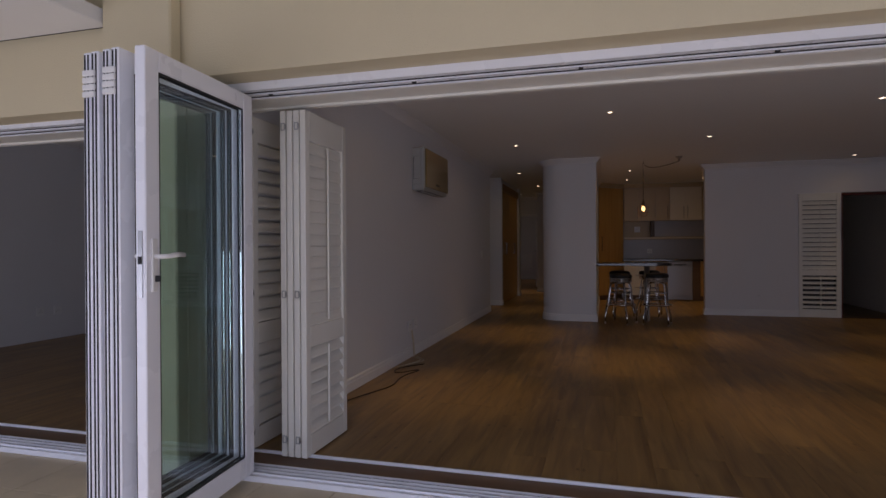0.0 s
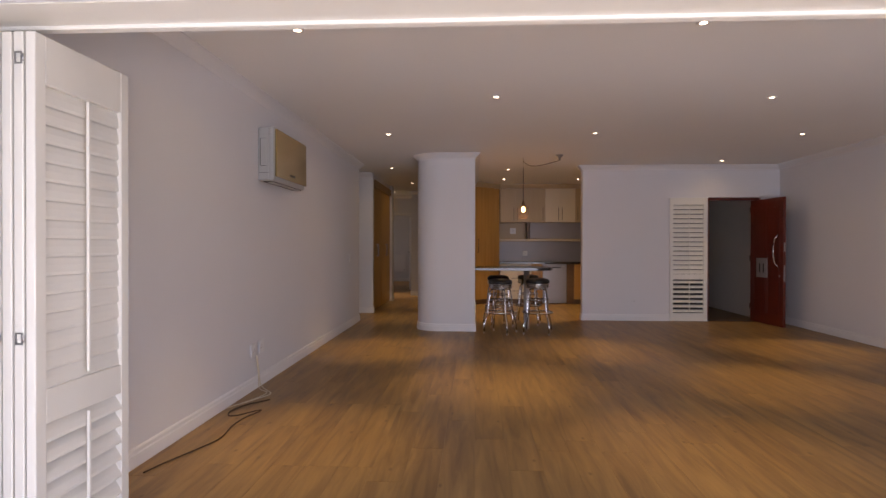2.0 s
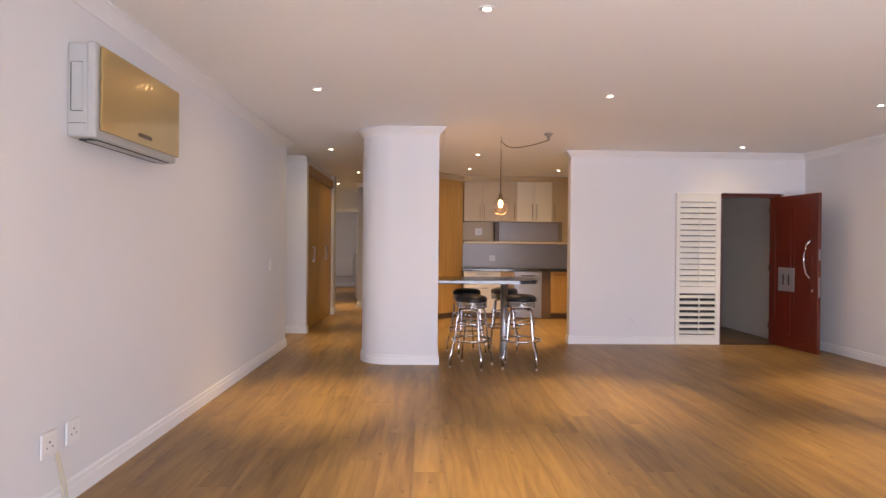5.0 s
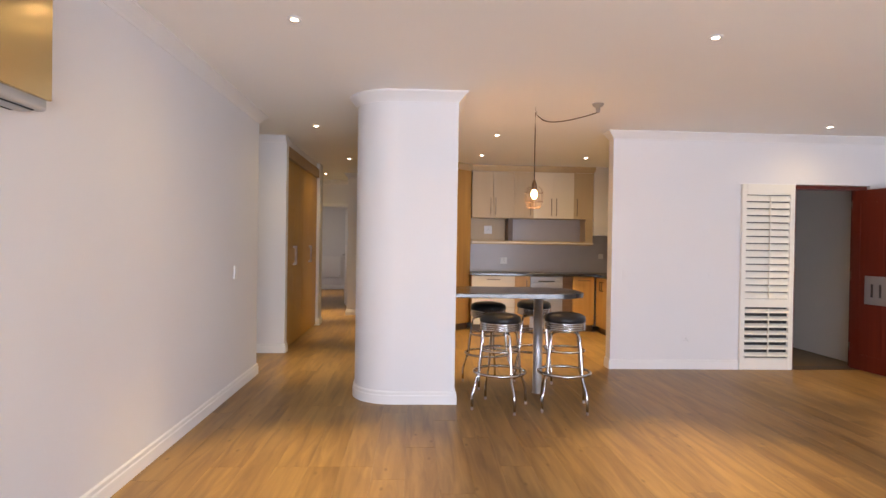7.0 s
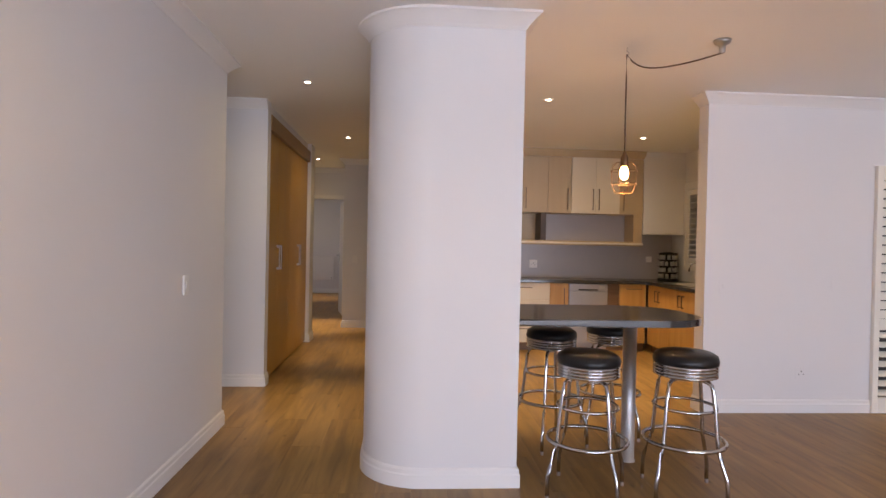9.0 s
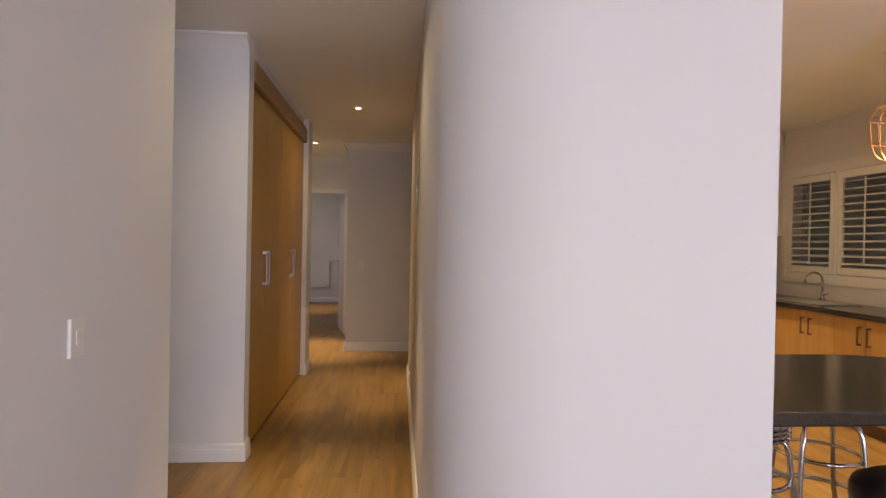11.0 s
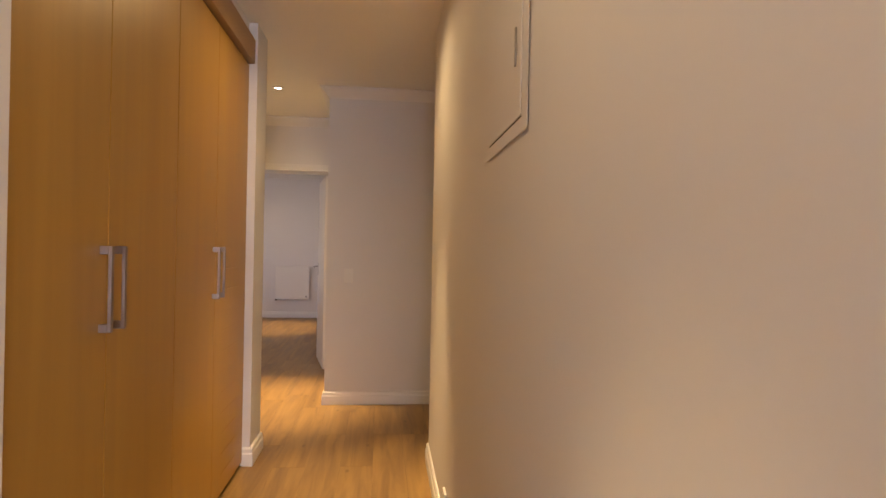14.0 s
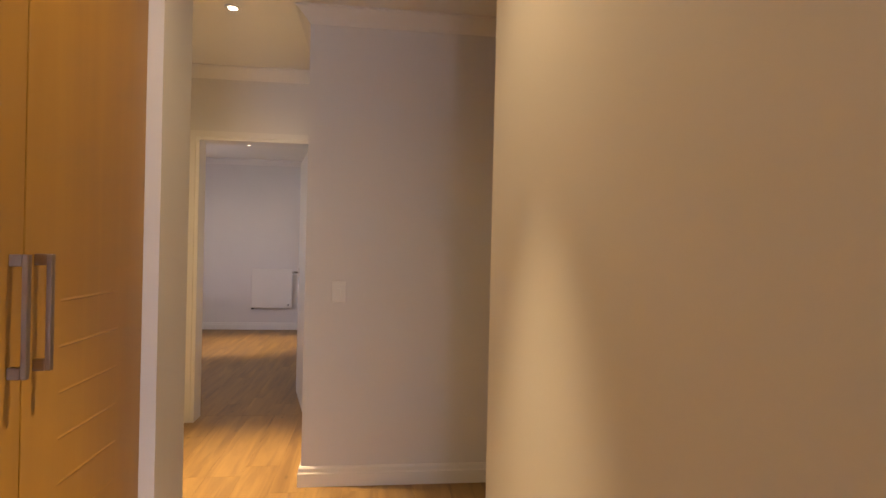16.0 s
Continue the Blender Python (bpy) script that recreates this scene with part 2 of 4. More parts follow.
def tube(bm, pts, r, sides=8, closed=False):
    """A round bar along a line of points."""
    pts = [Vector(p) for p in pts]
    n, rings = len(pts), []
    up = Vector((0, 0, 1))
    for i, p in enumerate(pts):
        a = pts[(i - 1) % n] if closed or i else p
        b = pts[(i + 1) % n] if closed or i < n - 1 else p
        d = (b - a).normalized()
        ref = up if abs(d.z) < 0.95 else Vector((1, 0, 0))
        u = d.cross(ref).normalized()
        v = u.cross(d).normalized()
        rings.append([bm.verts.new(p + r * (math.cos(q) * u + math.sin(q) * v)) for q in [2 * math.pi * k / sides for k in range(sides)]])
    for i in range(n if closed else n - 1):
        a, b = rings[i], rings[(i + 1) % n]
        for k in range(sides):
            f = bm.faces.new((a[k], a[(k + 1) % sides], b[(k + 1) % sides], b[k]))
            f.smooth = True
    if not closed:
        bm.faces.new(rings[0][::-1])
        bm.faces.new(rings[-1])
    bmesh.ops.recalc_face_normals(bm, faces=bm.faces[:])
    return bm


def lathe(bm, profile, sides=32, centre=(0, 0, 0), smooth=True):
    """A turned solid about the upright axis. profile: (radius, height) from the bottom to the top."""
    cx, cy, cz = centre
    rings = []
    for r, z in profile:
        rings.append([bm.verts.new((cx + r * math.cos(2 * math.pi * k / sides), cy + r * math.sin(2 * math.pi * k / sides), cz + z)) for k in range(sides)])
    for a, b in zip(rings, rings[1:]):
        for k in range(sides):
            f = bm.faces.new((a[k], a[(k + 1) % sides], b[(k + 1) % sides], b[k]))
            f.smooth = smooth
    if profile[0][0] > 1e-4:
        bm.faces.new(rings[0][::-1])
    if profile[-1][0] > 1e-4:
        bm.faces.new(rings[-1])
    bmesh.ops.remove_doubles(bm, verts=bm.verts[:], dist=1e-5)
    bmesh.ops.recalc_face_normals(bm, faces=bm.faces[:])
    return bm


def run(path, profile):
    """A moulding along a plan line, with mitred corners. The room lies to the line's left; profile: (way into the room, height)."""
    bm = bmesh.new()
    pts = [Vector(p) for p in path]
    dirs = [(b - a).normalized() for a, b in zip(pts, pts[1:])]
    left = [Vector((-d.y, d.x)) for d in dirs]
    rings = []
    for i, p in enumerate(pts):
        n1, n2 = left[max(i - 1, 0)], left[min(i, len(left) - 1)]
        m = (n1 + n2) / (1 + n1.dot(n2))
        rings.append([bm.verts.new((p.x + m.x * d, p.y + m.y * d, z)) for d, z in profile])
    k = len(profile)
    for a, b in zip(rings, rings[1:]):
        for j in range(k):
            bm.faces.new((a[j], a[(j + 1) % k], b[(j + 1) % k], b[j]))
    bm.faces.new(rings[0])
    bm.faces.new(rings[-1][::-1])
    bmesh.ops.recalc_face_normals(bm, faces=bm.faces[:])
    return bm


def doorway_wall(x0, x1, y0, y1, a, b, head):
    """A wall along x in one piece, with a doorway from a to b."""
    bm = bmesh.new()
    outline = [(x0, 0), (a, 0), (a, head), (b, head), (b, 0), (x1, 0), (x1, CEIL), (x0, CEIL)]
    near, back = ([bm.verts.new((x, y, z)) for x, z in outline] for y in (y0, y1))
    bm.faces.new(near)
    bm.faces.new(back[::-1])
    for i in range(8):
        bm.faces.new((near[i], near[(i + 1) % 8], back[(i + 1) % 8], back[i]))
    bmesh.ops.recalc_face_normals(bm, faces=bm.faces[:])
    return bm


def mesh_of(name, bm, material):
    me = bpy.data.meshes.new(name)
    bm.to_mesh(me)
    bm.free()
    me.materials.append(material)
    return me


def part(name, bm, material, parent, label=""):
    ob = new(name, mesh_of(name, bm, material))
    ob.parent = parent
    return tagged(ob, label) if label else ob


def structure(name, bm, material, label):
    return tagged(new(name, mesh_of(name, bm, material)), label, kind="structure")


def thing(name, label, category, m=None, group=""):
    ob = new(name)
    ob.empty_display_size = 0.1
    if m is not None:
        ob.matrix_world = m
    return tagged(ob, label, category, group)


# ---- floors, walls and ceilings ----
PILLAR_R = 0.35
ARC = [(-1.190 + PILLAR_R * (1 - math.cos(a)), 8.735 + PILLAR_R * (1 - math.sin(a))) for a in [math.radians(90 - 90 * k / 44) for k in range(45)]]
PILLAR_LINE = [(-0.326, 12.40), (-0.326, 8.735)] + ARC + [(-1.146, 13.30), (-0.552, 13.30)]

structure("wall_pillar", prism(bmesh.new(), [(-0.326, 12.40), (-0.326, 8.735)] + ARC + [(-1.146, 13.30), (-0.55, 13.30), (-0.55, 13.56), (-0.50, 13.56), (-0.50, 12.40)], 0, CEIL), PAINT, "white painted wall with a rounded end")
structure("wall_west", boxes((WALL_W - 0.2, WALL_W, FRONT, 9.82, 0, CEIL)), PAINT, "long plain white painted wall")
structure("wall_recess_south", boxes((-3.4, WALL_W - 0.2, 9.62, 9.82, 0, CEIL)), PAINT, "white painted wall of a side passage")
structure("wall_recess_end", boxes((-3.5, -3.4, 9.62, 11.06, 0, CEIL)), PAINT, "white painted end of a side passage")
structure("wall_pier", boxes((-3.4, -2.22, 10.94, 11.06, 0, CEIL)), PAINT, "white painted pier beside the built-in closet")
structure("wall_closet_back", boxes((-3.0, -2.9, 11.06, 13.28, 0, CEIL)), PAINT, "plain wall behind the closet")
structure("wall_closet_head", boxes((-2.9, -2.25, 11.06, 13.28, 2.50, CEIL)), PAINT, "white painted strip above the closet")
structure("wall_hall_pier", boxes((-3.4, -2.20, 13.28, 13.56, 0, CEIL)), PAINT, "white painted pier at the end of the closet")
structure("wall_lobby_end", boxes((-3.5, -3.4, 13.28, 15.95, 0, CEIL)), PAINT, "plain white lobby wall")
structure("wall_block", boxes((-1.90, 0.30, 14.60, 15.95, 0, CEIL)), PAINT, "white painted projecting wall at the hall's end")
structure("wall_lobby_east", boxes((0.30, 0.42, 13.56, 15.95, 0, CEIL)), PAINT, "plain white wall closing the hall")
structure("wall_bedroom_front", boxes((-5.0, -2.83, 15.80, 15.95, 0, CEIL), (-2.83, -1.98, 15.80, 15.95, 2.085, CEIL), (-1.98, -1.90, 15.80, 15.95, 0, CEIL)), PAINT, "white painted wall with the bedroom doorway")
structure("wall_bedroom_far", boxes((-5.0, -1.0, 20.53, 20.68, 0, CEIL)), PAINT, "white painted far wall of the bedroom")
structure("wall_bedroom_side", boxes((-1.15, -1.0, 15.95, 20.53, 0, CEIL)), PAINT, "plain white bedroom wall")
# unseen wall; its window opening is assumed, to go with the bedroom fill lamp
structure("wall_bedroom_window", boxes((-5.15, -5.0, 15.80, 17.5, 0, CEIL), (-5.15, -5.0, 19.3, 20.68, 0, CEIL), (-5.15, -5.0, 17.5, 19.3, 0, 0.8), (-5.15, -5.0, 17.5, 19.3, 2.1, CEIL)), PAINT, "white bedroom wall with an assumed, unseen window opening")
structure("wall_kitchen", doorway_wall(1.48, WALL_E, KWALL, KWALL + 0.15, 3.54, 4.40, 2.06), PAINT, "white painted wall with the front doorway")
structure("wall_east", boxes((WALL_E, WALL_E + 0.2, FACE, KWALL + 0.2, 0, CEIL)), PAINT, "long white painted wall")
structure("wall_kitchen_back", boxes((-0.50, 2.95, 13.40, 13.56, 0, CEIL)), PAINT, "kitchen back wall")
structure("wall_kitchen_side", boxes((2.75, 2.95, KWALL + 0.2, 11.60, 0, CEIL), (2.75, 2.95, 12.98, 13.40, 0, CEIL), (2.75, 2.95, 11.60, 12.98, 0, 1.10), (2.75, 2.95, 11.60, 12.98, 2.14, CEIL)), PAINT, "kitchen side wall with a window opening")
structure("ceiling", boxes((-7.6, WALL_E + 0.2, FACE + 0.10, 20.7, CEIL, CEIL + 0.2)), CEILING, "smooth white painted ceiling")

# window wall, with two wide openings
structure("wall_front", boxes((-7.6, -6.6, FACE, FRONT, 0, 3.0), (-2.80, -2.26, FACE, FRONT, 0, 3.0), (4.0, WALL_E + 0.2, FACE, FRONT, 0, 3.0), (-6.6, -2.80, FACE, FRONT, HEAD - 0.12, 3.0), (-2.26, 4.0, FACE, FRONT, HEAD, 3.0)), FACADE, "cream rendered window wall")
structure("wall_front_lining", boxes((-2.249, WALL_E, FRONT, FRONT + 0.004, HEAD + 0.0, CEIL), (4.0, WALL_E, FRONT, FRONT + 0.004, 0, HEAD)), PAINT, "white painted inner face of the window wall")
structure("facade_pier", boxes((-2.68, -2.26, 1.65, FACE - 0.002, 0, 3.0), bevel=0.008), FACADE, "cream rendered pier between the openings")
structure("wall_left_room", boxes((-7.6, -7.3, FRONT, 8.2, 0, CEIL), (-7.3, WALL_W - 0.2, 8.0, 8.2, 0, CEIL)), PAINT, "white walls of the neighbouring room")

# terrace
structure("terrace_slab", boxes((-8.0, 8.0, -4.2, 1.90, -0.14, -0.032)), GROUT, "terrace slab with dark grout")
structure("terrace_ceiling", boxes((-8.0, 8.0, -0.3, FACE - 0.004, 3.0, 3.15)), CEILING, "white terrace ceiling")
structure("terrace_ceiling_panel", boxes((-8.0, -2.69, -0.25, FACE - 0.03, 2.355, 2.44), bevel=0.006), TRIM, "lowered white terrace ceiling panel with a shadow gap")
structure("terrace_panel_shadow_gap", boxes((-8.0, -2.69, FACE - 0.028, FACE - 0.004, 2.365, 2.42)), GASKET, "dark shadow gap along the terrace ceiling")
structure("ground", boxes((-400, 400, -400, 400, -0.40, -0.145)), GRASS, "wide lawn around the building")

# outer passage beyond the front door
structure("passage_floor", boxes((2.95, 4.60, KWALL + 0.06, 18.0, -0.06, -0.012)), CARPET, "brown carpeted passage floor")
structure("passage_wall", boxes((4.52, 4.70, KWALL + 0.2, 18.0, 0, CEIL), (2.80, 2.95, 13.56, 18.0, 0, CEIL)), PASSAGE, "grey painted passage wall")
structure("passage_wall_end", boxes((2.95, 4.52, 17.9, 18.0, 0, 1.0)), PASSAGE, "low grey passage parapet")

BASE = [(0, 0), (0.018, 0), (0.018, 0.070), (0.013, 0.078), (0.013, 0.098), (0.006, 0.108), (0, 0.108)]
COVE = [(0, CEIL - 0.085), (0.005, CEIL - 0.085), (0.014, CEIL - 0.070), (0.030, CEIL - 0.052), (0.052, CEIL - 0.030), (0.066, CEIL - 0.018), (0.075, CEIL - 0.014), (0.075, CEIL - 0.001), (0, CEIL - 0.001)]
MOULDED = {
    "west": [(-3.4, 9.82), (WALL_W, 9.82), (WALL_W, FRONT + 0.01)],
    "pier": [(-2.22, 11.055), (-2.22, 10.94), (-3.4, 10.94)],
    "hall_pier": [(-3.4, 13.56), (-2.20, 13.56), (-2.20, 13.28), (-2.243, 13.28)],
    "pillar": PILLAR_LINE,
    "block": [(0.30, 14.60), (-1.90, 14.60), (-1.90, 15.80)],
    "kitchen": [(2.915, KWALL), (1.48, KWALL), (1.48, KWALL + 0.15)],
    "east": [(WALL_E, FRONT + 0.01), (WALL_E, KWALL)],
    "lobby": [(-2.88, 15.80), (-3.4, 15.80)],
    "bedroom": [(-1.15, 20.53), (-5.0, 20.53)],
}
for key, line in MOULDED.items():
    structure("baseboard_" + key, run(line, BASE), TRIM, "white moulded skirting board")
for key, line in MOULDED.items():
    if key == "kitchen":
        line = [(WALL_E, KWALL)] + line[1:]
    if key == "hall_pier":
        continue
    if key == "pier":
        line = line[1:]
    if key == "pillar":
        line = line[:-2]
    if key == "lobby":
        line = [(-1.90, 15.80), (-3.4, 15.80)]
    structure("cornice_" + key, run(line, COVE), TRIM, "white plaster cornice")

# thresholds and heads of the two openings
for i, (x0, x1) in enumerate(((-2.26, 4.0), (-6.6, -2.80))):
    n = str(i + 1)
    sill = structure("threshold_" + n, boxes((x0, x1, 1.90, 2.06, -0.03, 0.004)), PVC, "white aluminium sliding-door threshold")
    for y in (1.925, 1.965, 2.005, 2.04):
        part("track_rail", boxes((x0, x1, y, y + 0.008, 0.004, 0.014)), PVC, sill)
    for y, w in ((1.945, 0.006), (2.020, 0.013)):
        part("track_slot", boxes((x0, x1, y, y + w, 0.002, 0.0065)), GASKET, sill)
    part("threshold_board", boxes((x0, x1, 2.062, 2.222, -0.03, 0.002)), PLINTH, sill)
    part("edge_strip", boxes((x0, x1, 2.226, 2.244, -0.03, 0.016), bevel=0.003), PVC, sill)
    dz = 0.038 - 0.10 * i
    head = structure("door_head_" + n, boxes((x0, x1, 1.885, 2.06, 1.978 + dz, 2.020 + dz)), PVC, "white aluminium head frame with running tracks")
    for y in (1.925, 2.005):
        part("track_slot", boxes((x0, x1, y, y + 0.010, 1.9745 + dz, 1.979 + dz)), GASKET, head)
        part("track_lip", boxes((x0, x1, y + 0.012, y + 0.018, 1.968 + dz, 1.979 + dz)), PVC, head)
    for k in range(int((x1 - x0) / 0.8)):
        part("roller_stop", boxes((x0 + 0.35 + 0.8 * k, x0 + 0.37 + 0.8 * k, 1.962, 1.974, 1.968 + dz, 1.976 + dz)), GASKET, head)
    part("shutter_head", boxes((x0, x1, 2.064, 2.298, 1.984 + dz, 2.020 + dz), bevel=0.003), SHUTTER, head)
    part("head_bead", boxes((x0, x1, 2.262, 2.306, 1.970 + dz, 1.986 + dz), bevel=0.004), SHUTTER, head)
    part("head_bead", boxes((x0, x1, 2.066, 2.084, 1.978 + dz, 1.986 + dz), bevel=0.003), SHUTTER, head)

# ---- folding doors ----


def glass_leaf(name, label, m, handle, width=0.80, height=1.955, thick=0.046, hinges=False):
    """An upright leaf that stands along its own y, from its hinged edge towards the terrace."""
    leaf = thing(name, label, "folding door", m, "folding glass door leaves")
    s, t = 0.082, thick / 2
    part("stile", box(bmesh.new(), -t, t, 0, s, 0, height, 0.004), PVC, leaf)
    part("stile", box(bmesh.new(), -t, t, width - s, width, 0, height, 0.004), PVC, leaf)
    part("rail", box(bmesh.new(), -t, t, s, width - s, 0, s + 0.02, 0.004), PVC, leaf)
    part("rail", box(bmesh.new(), -t, t, s, width - s, height - s, height, 0.004), PVC, leaf)
    part("pane", boxes((-0.006, 0.006, s + 0.004, width - s - 0.004, s + 0.024, height - s - 0.004)), GLASS, leaf, "green tinted glass pane").visible_shadow = False
    for x0, x1 in ((t - 0.012, t - 0.004), (-t + 0.004, -t + 0.012)):
        g = bmesh.new()
        a, b, c, d = s + 0.0005, width - s - 0.0005, s + 0.0205, height - s - 0.0005
        for it in ((a, a + 0.007, c, d), (b - 0.007, b, c, d), (a + 0.007, b - 0.007, c, c + 0.007), (a + 0.007, b - 0.007, d - 0.007, d)):
            box(g, x0, x1, *it)
        part("gasket", g, GASKET, leaf, "black rubber gasket")
    if not handle:
        part("edge_seal", boxes((-t + 0.008, -t + 0.014, width, width + 0.003, 0.01, height - 0.01), (t - 0.014, t - 0.008, width, width + 0.003, 0.01, height - 0.01)), GASKET, leaf)
    if handle:
        hz, hy = 1.137, width - 0.042
        plate = part("lock_plate", box(bmesh.new(), t, t + 0.009, hy - 0.016, hy + 0.016, hz - 0.14, hz + 0.07, 0.004, 2), PLASTIC, leaf, "white lock plate")
        g = bmesh.new()
        tube(g, [(t + 0.006, hy, hz), (t + 0.045, hy, hz), (t + 0.052, hy - 0.02, hz), (t + 0.052, hy - 0.07, hz + 0.006), (t + 0.050, hy - 0.12, hz + 0.004)], 0.010, 10)
        part("lever", g, PLASTIC, plate, "white lever handle")
        part("key", boxes((t + 0.009, t + 0.03, hy - 0.003, hy + 0.003, hz - 0.10, hz - 0.075), (t + 0.022, t + 0.026, hy - 0.016, hy + 0.003, hz - 0.086, hz - 0.080)), GASKET, plate, "dark key in the lock")
        strip = part("lock_strip", boxes((-0.009, 0.009, width + 0.0005, width + 0.004, hz - 0.16, hz + 0.10)), STEEL, leaf, "steel lock strip")
        part("latch", boxes((-0.006, 0.006, width + 0.004, width + 0.010, hz - 0.03, hz)), GASKET, strip)
        part("inner_knob", boxes((-t - 0.035, -t, hy - 0.008, hy + 0.008, hz - 0.008, hz + 0.008), bevel=0.003), PLASTIC, leaf)
    if hinges:
        for z in (height - 0.185, 0.05):
            k = bmesh.new()
            for j in range(4):
                box(k, -t + 0.010, t + 0.032, width + 0.001, width + 0.012, z + j * 0.028, z + j * 0.028 + 0.024, 0.003)
            part("hinge", k, PLASTIC, leaf, "white knuckle hinge")
    return leaf


glass_leaf("folding_glass_door", "white-framed green glass folding door, standing open", pose(-1.988, 1.895, 0.03, 0, 0, 184.5) @ Matrix.Diagonal((-1, 1, 1, 1)), True)
for k, x in enumerate((-2.050, -2.100, -2.165, -2.212)):
    glass_leaf("folding_glass_door", "white-framed glass folding door, stacked open", pose(x, 1.890 + 0.008 * k, 0.03, 0, 0, 181), False, thick=0.038, hinges=k % 2 == 0)


def louvred_panel(name, label, category, m, width, height, thick, fields, group="", slat=0.072, pitch=0.066, side=-1, rods=True, material=None, hinged=False):
    """A framed panel along its own x with rows of slats. fields: (bottom, top, tilt in degrees) of each slatted field."""
    material = material or SHUTTER
    panel = thing(name, label, category, m, group)
    s, t = 0.052, thick / 2
    for x in (0, width - s):
        part("stile", box(bmesh.new(), x, x + s, -t, t, 0, height, 0.003), material, panel)
    edges = [0] + [z for f in fields for z in f[:2]] + [height]
    for a, b in zip(edges[::2], edges[1::2]):
        part("rail", box(bmesh.new(), s, width - s, -t * 0.96, t * 0.96, a, b, 0.002), material, panel)
    for a, b, angle in fields:
        count = max(1, int((b - a) / pitch))
        step = (b - a) / count
        bm = bmesh.new()
        ring = [(slat / 2 * math.cos(q), 0.0050 * math.sin(q)) for q in [2 * math.pi * j / 8 for j in range(8)]]
        r = radians(angle)
        lo = [bm.verts.new((s, u * math.cos(r) - w * math.sin(r), u * math.sin(r) + w * math.cos(r))) for u, w in ring]
        hi = [bm.verts.new((width - s, v.co.y, v.co.z)) for v in lo]
        for j in range(8):
            bm.faces.new((lo[j], lo[(j + 1) % 8], hi[(j + 1) % 8], hi[j]))
        bmesh.ops.recalc_face_normals(bm, faces=bm.faces[:])
        me = mesh_of("slat", bm, material)
        for j in range(count):
            ob = new("slat", me)
            ob.parent, ob.location = panel, (0, 0, a + (j + 0.5) * step)
        if rods:
            part("tilt_rod", box(bmesh.new(), width * 0.52 - 0.006, width * 0.52 + 0.006, min(side * (t + 0.006), side * (t + 0.018)), max(side * (t + 0.006), side * (t + 0.018)), a + 0.02, b - 0.01, 0.002), material, panel)
    if hinged:
        for z in (0.10, height * 0.47, height - 0.09):
            k = bmesh.new()
            for ya, yb, za, zb in ((-0.010, 0.016, 0.016, 0.021), (-0.010, 0.016, -0.021, -0.016), (-0.010, -0.005, -0.016, 0.016), (0.011, 0.016, -0.016, 0.016)):
                box(k, width + 0.0005, width + 0.003, ya, yb, z + za, z + zb)
            tube(k, [(width + 0.004, t + 0.003, z - 0.012), (width + 0.004, t + 0.003, z + 0.012)], 0.0040, 8)
            part("hinge", k, STEEL, panel, "satin steel hinge")
    return panel


SHUTTER_FIELDS = [(0.12, 0.62, -60), (0.74, 1.80, -82)]
# folded pack: leaves perpendicular to the window wall, edge towards the terrace
for k, x in enumerate((-1.836, -1.878, -1.920, -1.962)):
    louvred_panel("plantation_shutter", "white louvred shutter leaf, folded open in a pack", "shutter", pose(x, 2.715, 0.008, 0, 0, -90), 0.53, 1.968, 0.034, SHUTTER_FIELDS, "folded shutter leaves", rods=k == 0, side=1, hinged=k in (1, 3))
louvred_panel("plantation_shutter", "white louvred shutter leaf, folded against the wall", "shutter", pose(-2.216, 2.740, 0.008, 0, 0, -90), 0.49, 1.968, 0.034, [(0.12, 0.62, -76), (0.74, 1.82, -72)], "folded shutter leaves", rods=False, pitch=0.074, hinged=True)

# louvred panel beside the front door
louvred_panel("louvred_panel_door", "white louvred panel door, closed, beside the front door", "shutter", pose(2.915, KWALL - 0.020, 0.004, 0, 0, 0), 0.60, 2.045, 0.036, [(0.13, 0.69, 40), (0.78, 1.93, 71)], slat=0.070, pitch=0.076)
# near-black sheets behind both slat fields put the gaps' shade into colour
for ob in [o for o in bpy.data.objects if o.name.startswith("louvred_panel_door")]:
    part("backing", boxes((0.05, 0.55, 0.0165, 0.0185, 0.12, 0.70), (0.05, 0.55, 0.0165, 0.0185, 0.77, 1.94)), GREYDARK, ob, "dark sheet standing in for the shade behind the slats")
part("trim_head", boxes((2.90, 3.545, KWALL - 0.008, KWALL - 0.0005, 2.05, 2.064)), TRIM, tagged(new("door_trim"), "thin white trim over the louvred panel", kind="structure"))


